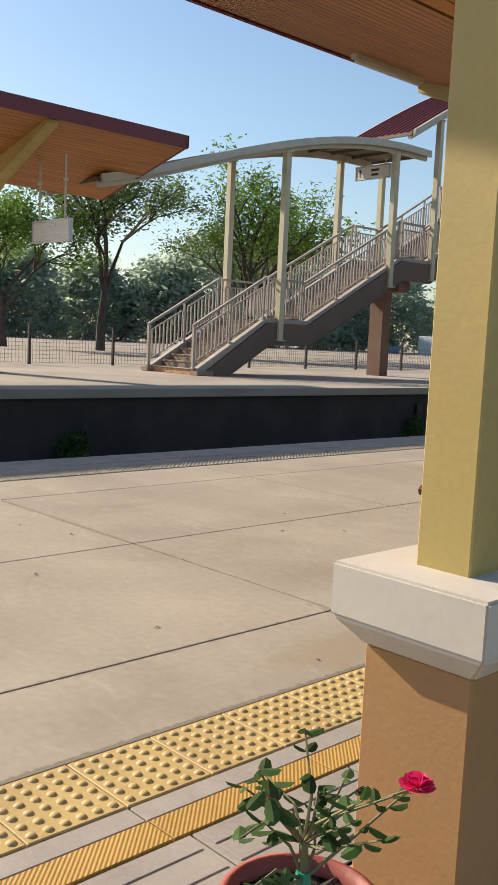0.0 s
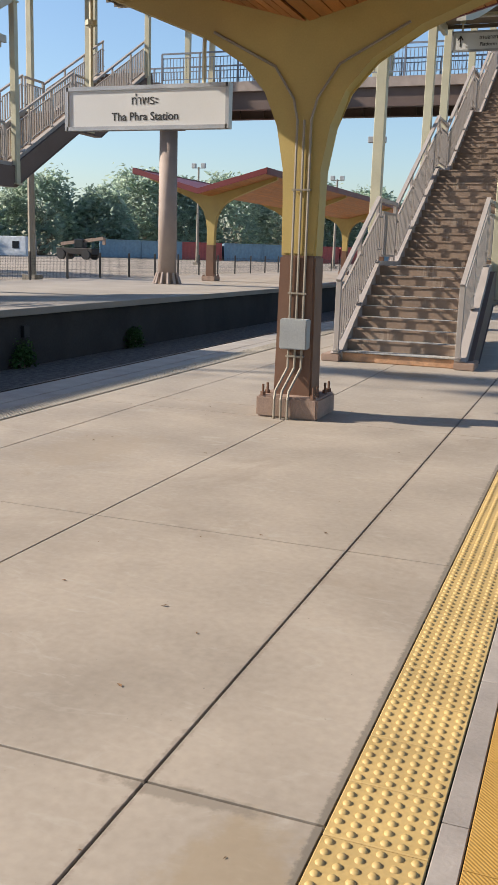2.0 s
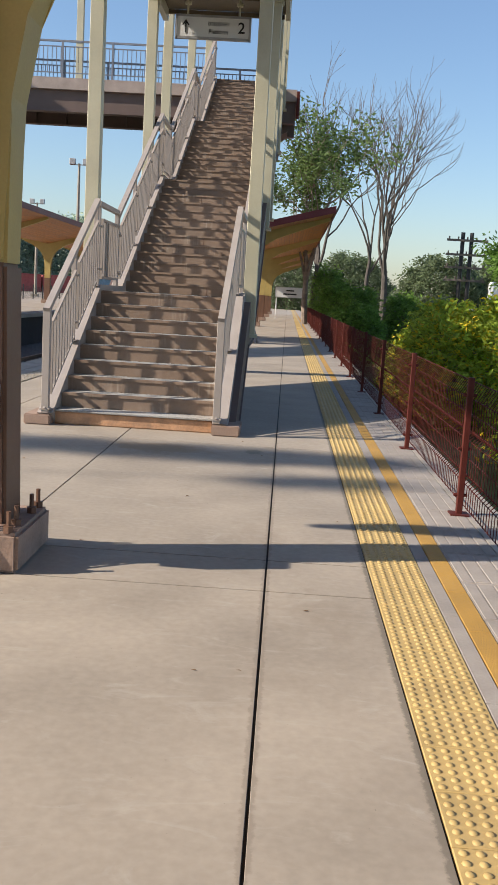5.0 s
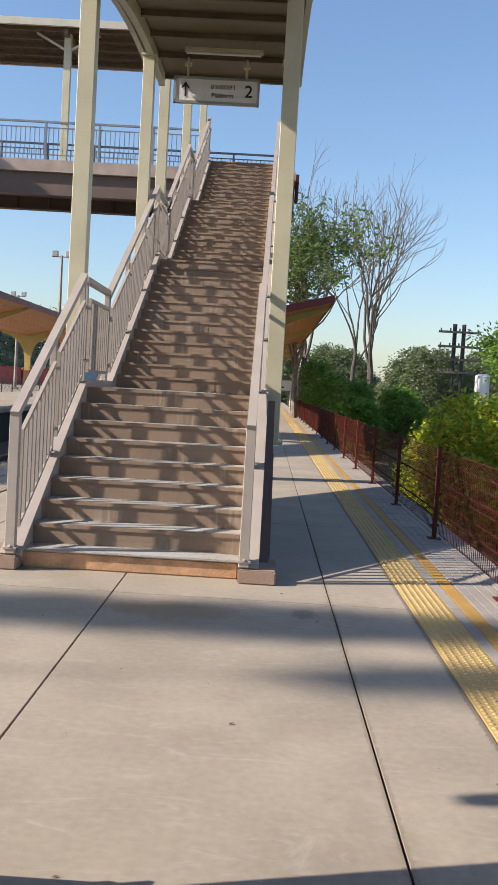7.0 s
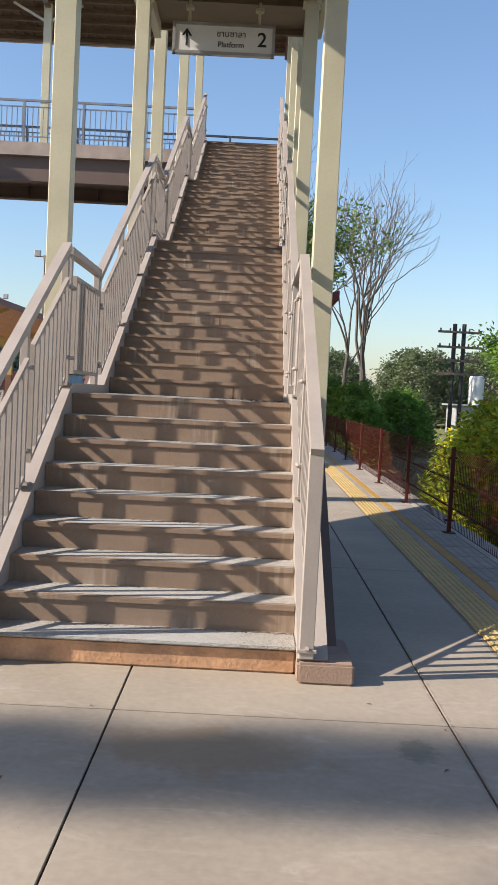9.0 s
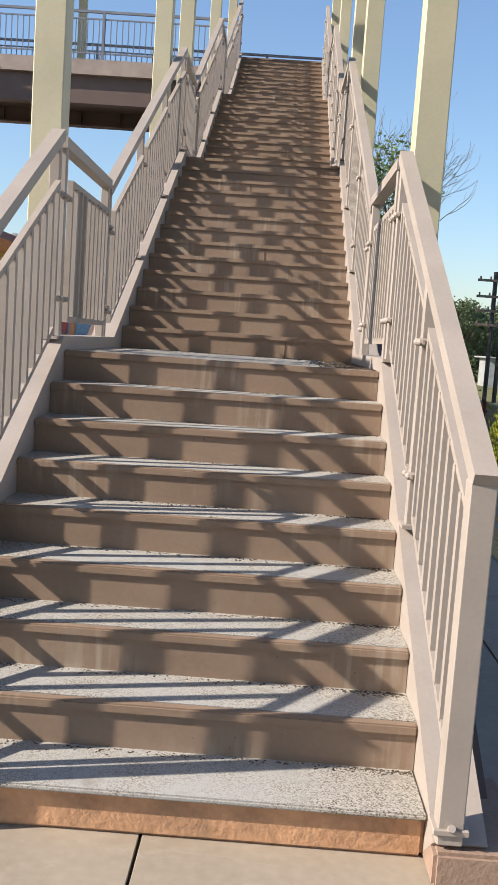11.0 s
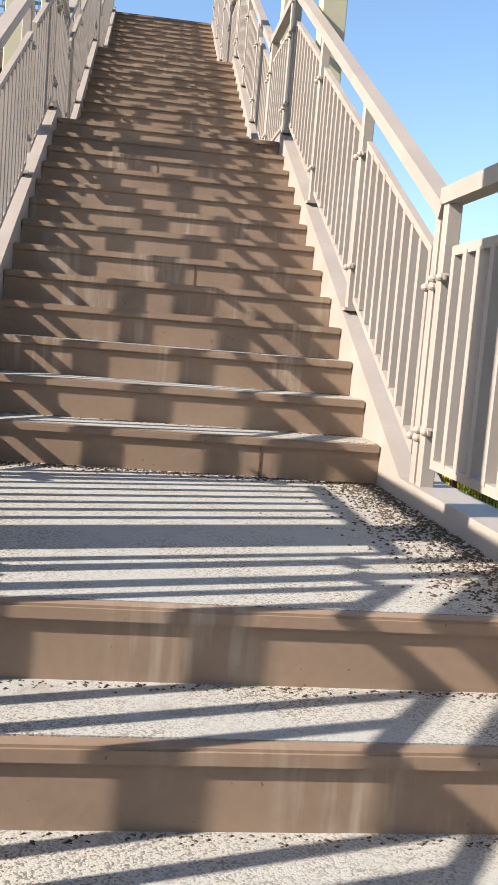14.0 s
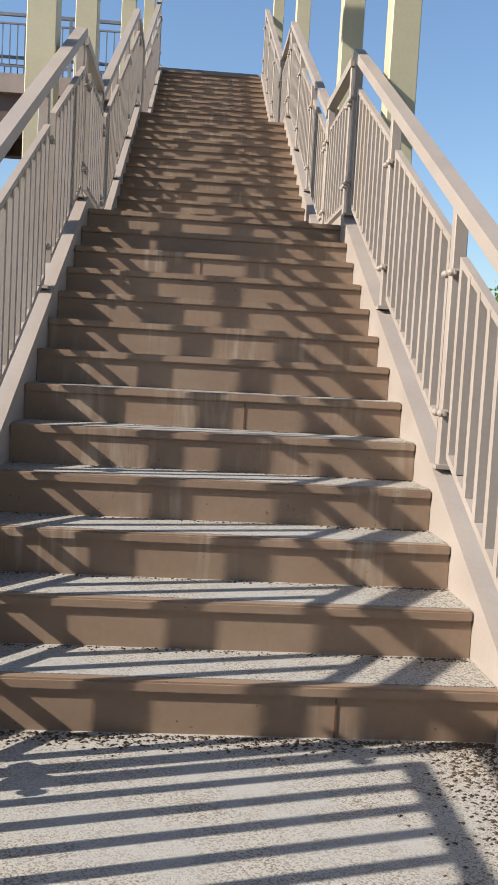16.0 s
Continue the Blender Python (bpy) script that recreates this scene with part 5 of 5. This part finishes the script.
# ---- trees ----
tree("bare_tree", 3, (3.0, 68, -1.0), 18.5, 0.20, 4, 0, 0, 0, None, BARKPALE, "tall leafless tree with pale forking limbs", stems=1, bare=0.36, group="bare trees", trunk_r=0.26, forks=5, crook=0.22)
tree("bare_tree", 16, (10.6, 85, -1.0), 21.5, 0.20, 4, 0, 0, 0, None, BARKPALE, "tall leafless tree with fine bare twigs", stems=1, bare=0.32, group="bare trees", trunk_r=0.32, forks=6, crook=0.22)
tree("bare_tree", 23, (8.2, 82, -1.0), 18.5, 0.17, 4, 0, 0, 0, None, BARKPALE, "slender leafless tree beside a larger bare one", stems=1, bare=0.36, group="bare trees", trunk_r=0.2, forks=4, crook=0.22)
tree("leafy_tree", 8, (1.8, 47, -1.0), 13.0, 0.24, 3, 13, 0.34, 0.15, LEAFYARD, BARK, "tall tree with green leaves beside the platform", bare=0.35, trunk_r=0.17)
tree("leafy_tree", 18, (14.6, 45, -1.0), 8.6, 0.55, 2, 70, 0.42, 0.15, LEAF, BARK, "young green tree beyond the shrubs", bare=0.3)
shrub("flowering_shrub", 11, (4.95, 12, -0.95), 1.75, 4.4, 2.4, 2200, 0.085, LEAFYELLOW, "wide yellow-flowering green shrub beyond the fence", flowers=1100)
shrub("flowering_shrub", 13, (5.7, 3.5, -0.95), 1.6, 3.0, 1.9, 1100, 0.085, LEAFYELLOW, "yellow-flowering green shrub beyond the fence", flowers=500)
rnd = random.Random(21)
for i, (x, y, w, h) in enumerate(((3.9, 30, 1.0, 2.2), (4.3, 37, 1.2, 2.9), (3.8, 46, 1.3, 3.4), (7.2, 40, 1.5, 2.8), (9.4, 27, 1.6, 2.2), (3.6, 55, 1.4, 4.4), (7.2, 19, 1.2, 1.7))):
    shrub("green_bush", 40 + i, (x, y, -1.0), w, w * 1.5, h, 800, 0.11, LEAF, "dense green bush beside the fence")
for i, (x, y, s) in enumerate(((17.5, 92, 7.5), (26, 100, 8), (34, 90, 7), (45, 100, 9), (9, 110, 8), (0, 120, 8))):
    shrub("far_tree", 60 + i, (x, y, -1.1), s * 0.75, s * 0.75, s, 2200, 0.2, LEAFMID, "rounded grey-green tree in the distance", category="tree")
for i, (x, y, s) in enumerate(((-42.4, 9.6, 9.0), (-39.7, 14.1, 10.4), (-34.6, 20.5, 10.2), (-38.5, 24.5, 9.0))):
    tree("yard_tree", 30 + i, (x, y, 0.1), s, 0.5, 3, 15, 0.42, 0.13, LEAFYARD if i % 2 else LEAF, BARKDARK, "spreading green tree at the edge of the goods yard", bare=0.32)
# a tall slender tree, unseen, added beyond the opposite platform; its limbs shade the floor before the stairs
tall = thing("tall_tree", (-29.5, -9.4, 0.1), "unseen tall slender tree added beyond the opposite platform to shade the floor", "tree")
rnd = random.Random(31)
bm = bmesh.new()
tube(bm, [(-29.5, -9.4, -0.1), (-29.3, -9.3, 8), (-29.0, -9.0, 13), (-28.4, -8.8, 16.6)], [0.3, 0.22, 0.15, 0.07], 8, caps=False)
tube(bm, [(-29.1, -9.1, 12), (-28, -9.2, 15.2), (-25.9, -9.28, 16.4)], [0.06, 0.025, 0.01], 6, caps=False)
part("trunk", bm, BARK, tall)
tips = []
for cx, cy, cz, rx, ry, rz, n in ((-28.0, -8.50, 17.3, 2.4, 0.30, 0.5, 420), (-25.5, -9.25, 16.5, 0.6, 0.09, 0.2, 60)):
    for _ in range(n):
        v = Vector((rnd.gauss(0, 1), rnd.gauss(0, 1), rnd.gauss(0, 1))).normalized() * rnd.random() ** 0.4
        tips.append(Vector((cx + rx * v.x, cy + ry * v.y, cz + rz * v.z)))
me = leaves(rnd, tips, 5, 0.12, 0.11, LEAFDARK)
me.transform(Matrix.Translation((29.5, 9.4, -0.1)))
crown = new("crown", me)
crown.parent = tall
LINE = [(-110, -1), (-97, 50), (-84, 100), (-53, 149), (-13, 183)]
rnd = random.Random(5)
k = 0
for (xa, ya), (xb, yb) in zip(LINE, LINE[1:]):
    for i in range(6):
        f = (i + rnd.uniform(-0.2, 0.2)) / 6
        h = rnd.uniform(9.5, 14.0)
        shrub("wood_edge_tree", 100 + k, (xa + (xb - xa) * f + rnd.uniform(-2, 2), ya + (yb - ya) * f + rnd.uniform(-2, 2), 0.0), h * 0.55, h * 0.55, h, 620, 0.5, LEAFHAZE, "green tree in the wood behind the yard, its leaves paled for haze", category="tree")
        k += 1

# weeds and a small box on the dark face of the opposite platform
for i, (y, w) in enumerate(((3.1, 0.26), (8.35, 0.38), (-6.45, 0.24))):
    shrub("wall_weed", 150 + i, (FAR_X + 0.1, y, -1.0), 0.09, w, 0.45, 110, 0.05, LEAFDARK, "dark leafy weed growing on the platform face", category="weed")
bm = bmesh.new()
bevelled(bm, FAR_X, FAR_X + 0.09, 3.2, 3.42, -0.36, -0.1, 0.01)
solo("cable_box", bm, BLACKF, "small black cable box on the platform face", "box")

# ---- tactile paving and edge tiles, piece by piece ----
def dome_tile(material):
    bm = bmesh.new()
    bevelled(bm, 0.002, 0.308, 0.002, 0.298, -0.03, 0.003, 0.003)
    for i in range(6):
        for j in range(6):
            cx, cy = 0.031 + i * 0.0496, 0.027 + j * 0.049
            rows = [[bm.verts.new((cx + r * math.cos(a * math.pi / 4), cy + r * math.sin(a * math.pi / 4), z)) for a in range(8)] for r, z in ((0.0155, 0.0025), (0.0125, 0.0075))]
            top = bm.verts.new((cx, cy, 0.0095))
            for a in range(8):
                bm.faces.new((rows[0][a], rows[0][(a + 1) % 8], rows[1][(a + 1) % 8], rows[1][a]))
                bm.faces.new((rows[1][a], rows[1][(a + 1) % 8], top))
    me = mesh_of("tactile_tile", bm, material)
    for p in me.polygons:
        p.use_smooth = len(p.vertices) == 3 or (p.center.z > 0.0045 and p.area < 0.0003)
    return me


ytile, dtile = dome_tile(YELLOW), dome_tile(DUSTYTILE)
for k in range(190):
    piece("tactile_tile", ytile, platform, (1.304, -16.5 + 0.3 * k, 0))
for k in range(110):
    piece("tactile_tile", dtile, platform, (-3.62, -16.5 + 0.3 * k, 0))
bm = bmesh.new()
box(bm, 1.304, 1.612, 40.5, 150, -0.03, 0.003)
part("tactile_strip", bm, YELLOW, platform)
bm = bmesh.new()
box(bm, -3.62, -3.31, 16.5, 150, -0.03, 0.003)
part("tactile_strip", bm, DUSTYTILE, platform)
bm = bmesh.new()
bevelled(bm, 0.0, 0.082, 0.003, 0.997, -0.03, 0.0, 0.003)
border = mesh_of("border_slab", bm, GREYTILE)
bm = bmesh.new()
bevelled(bm, 0.0, 0.108, 0.002, 0.598, -0.03, 0.002, 0.002)
orange = mesh_of("orange_tile", bm, ORANGE)
bm = bmesh.new()
bevelled(bm, 0.0, 0.352, 0.003, 0.607, -0.03, -0.002, 0.003)
for x0, x1 in ((0.012, 0.075), (0.085, 0.170), (0.180, 0.265), (0.275, 0.340)):
    bevelled(bm, x0, x1, 0.02, 0.59, -0.006, 0.0015, 0.002)
grey = mesh_of("edge_tile", bm, GREYTILE)
for k in range(60):
    piece("border_slab", border, platform, (1.617, -16.5 + k, 0))
for k in range(100):
    piece("orange_tile", orange, platform, (1.704, -16.5 + 0.6 * k, 0))
    piece("edge_tile", grey, platform, (1.817, -16.5 + 0.61 * k, 0))
bm = bmesh.new()
box(bm, 1.617, 1.70, 43.5, 150, -0.03, 0.0)
part("border_strip", bm, GREYTILE, platform)
bm = bmesh.new()
box(bm, 1.704, 1.812, 43.5, 150, -0.03, 0.002)
part("orange_strip", bm, ORANGE, platform)
bm = bmesh.new()
box(bm, 1.817, 2.17, 44.5, 150, -0.03, 0.0)
part("edge_strip", bm, GREYTILE, platform)
bm = bmesh.new()
box(bm, -3.83, -3.62, -40, 150, -0.03, -0.001)
part("edge_slab", bm, EDGE, platform)

# fallen leaves
rnd = random.Random(77)
lm = bmesh.new()
q = [lm.verts.new(p) for p in ((-0.035, 0, 0.004), (-0.01, 0.013, 0.012), (0.035, 0, 0.006), (-0.01, -0.013, 0.010))]
lm.faces.new((q[0], q[1], q[2]))
lm.faces.new((q[0], q[2], q[3]))
leaf_mesh = mesh_of("fallen_leaf", lm, LITTER)
for k in range(60):
    ob = new("fallen_leaf", leaf_mesh)
    ob.location = (rnd.uniform(-2.4, 1.25), rnd.uniform(-13, -0.4), 0.001)
    ob.rotation_euler.z = rnd.uniform(0, 6.28)
    ob.scale = (rnd.uniform(0.2, 0.6),) * 3
    tagged(ob, "small curled brown dry leaf lying on the platform", "leaf", "fallen leaves")
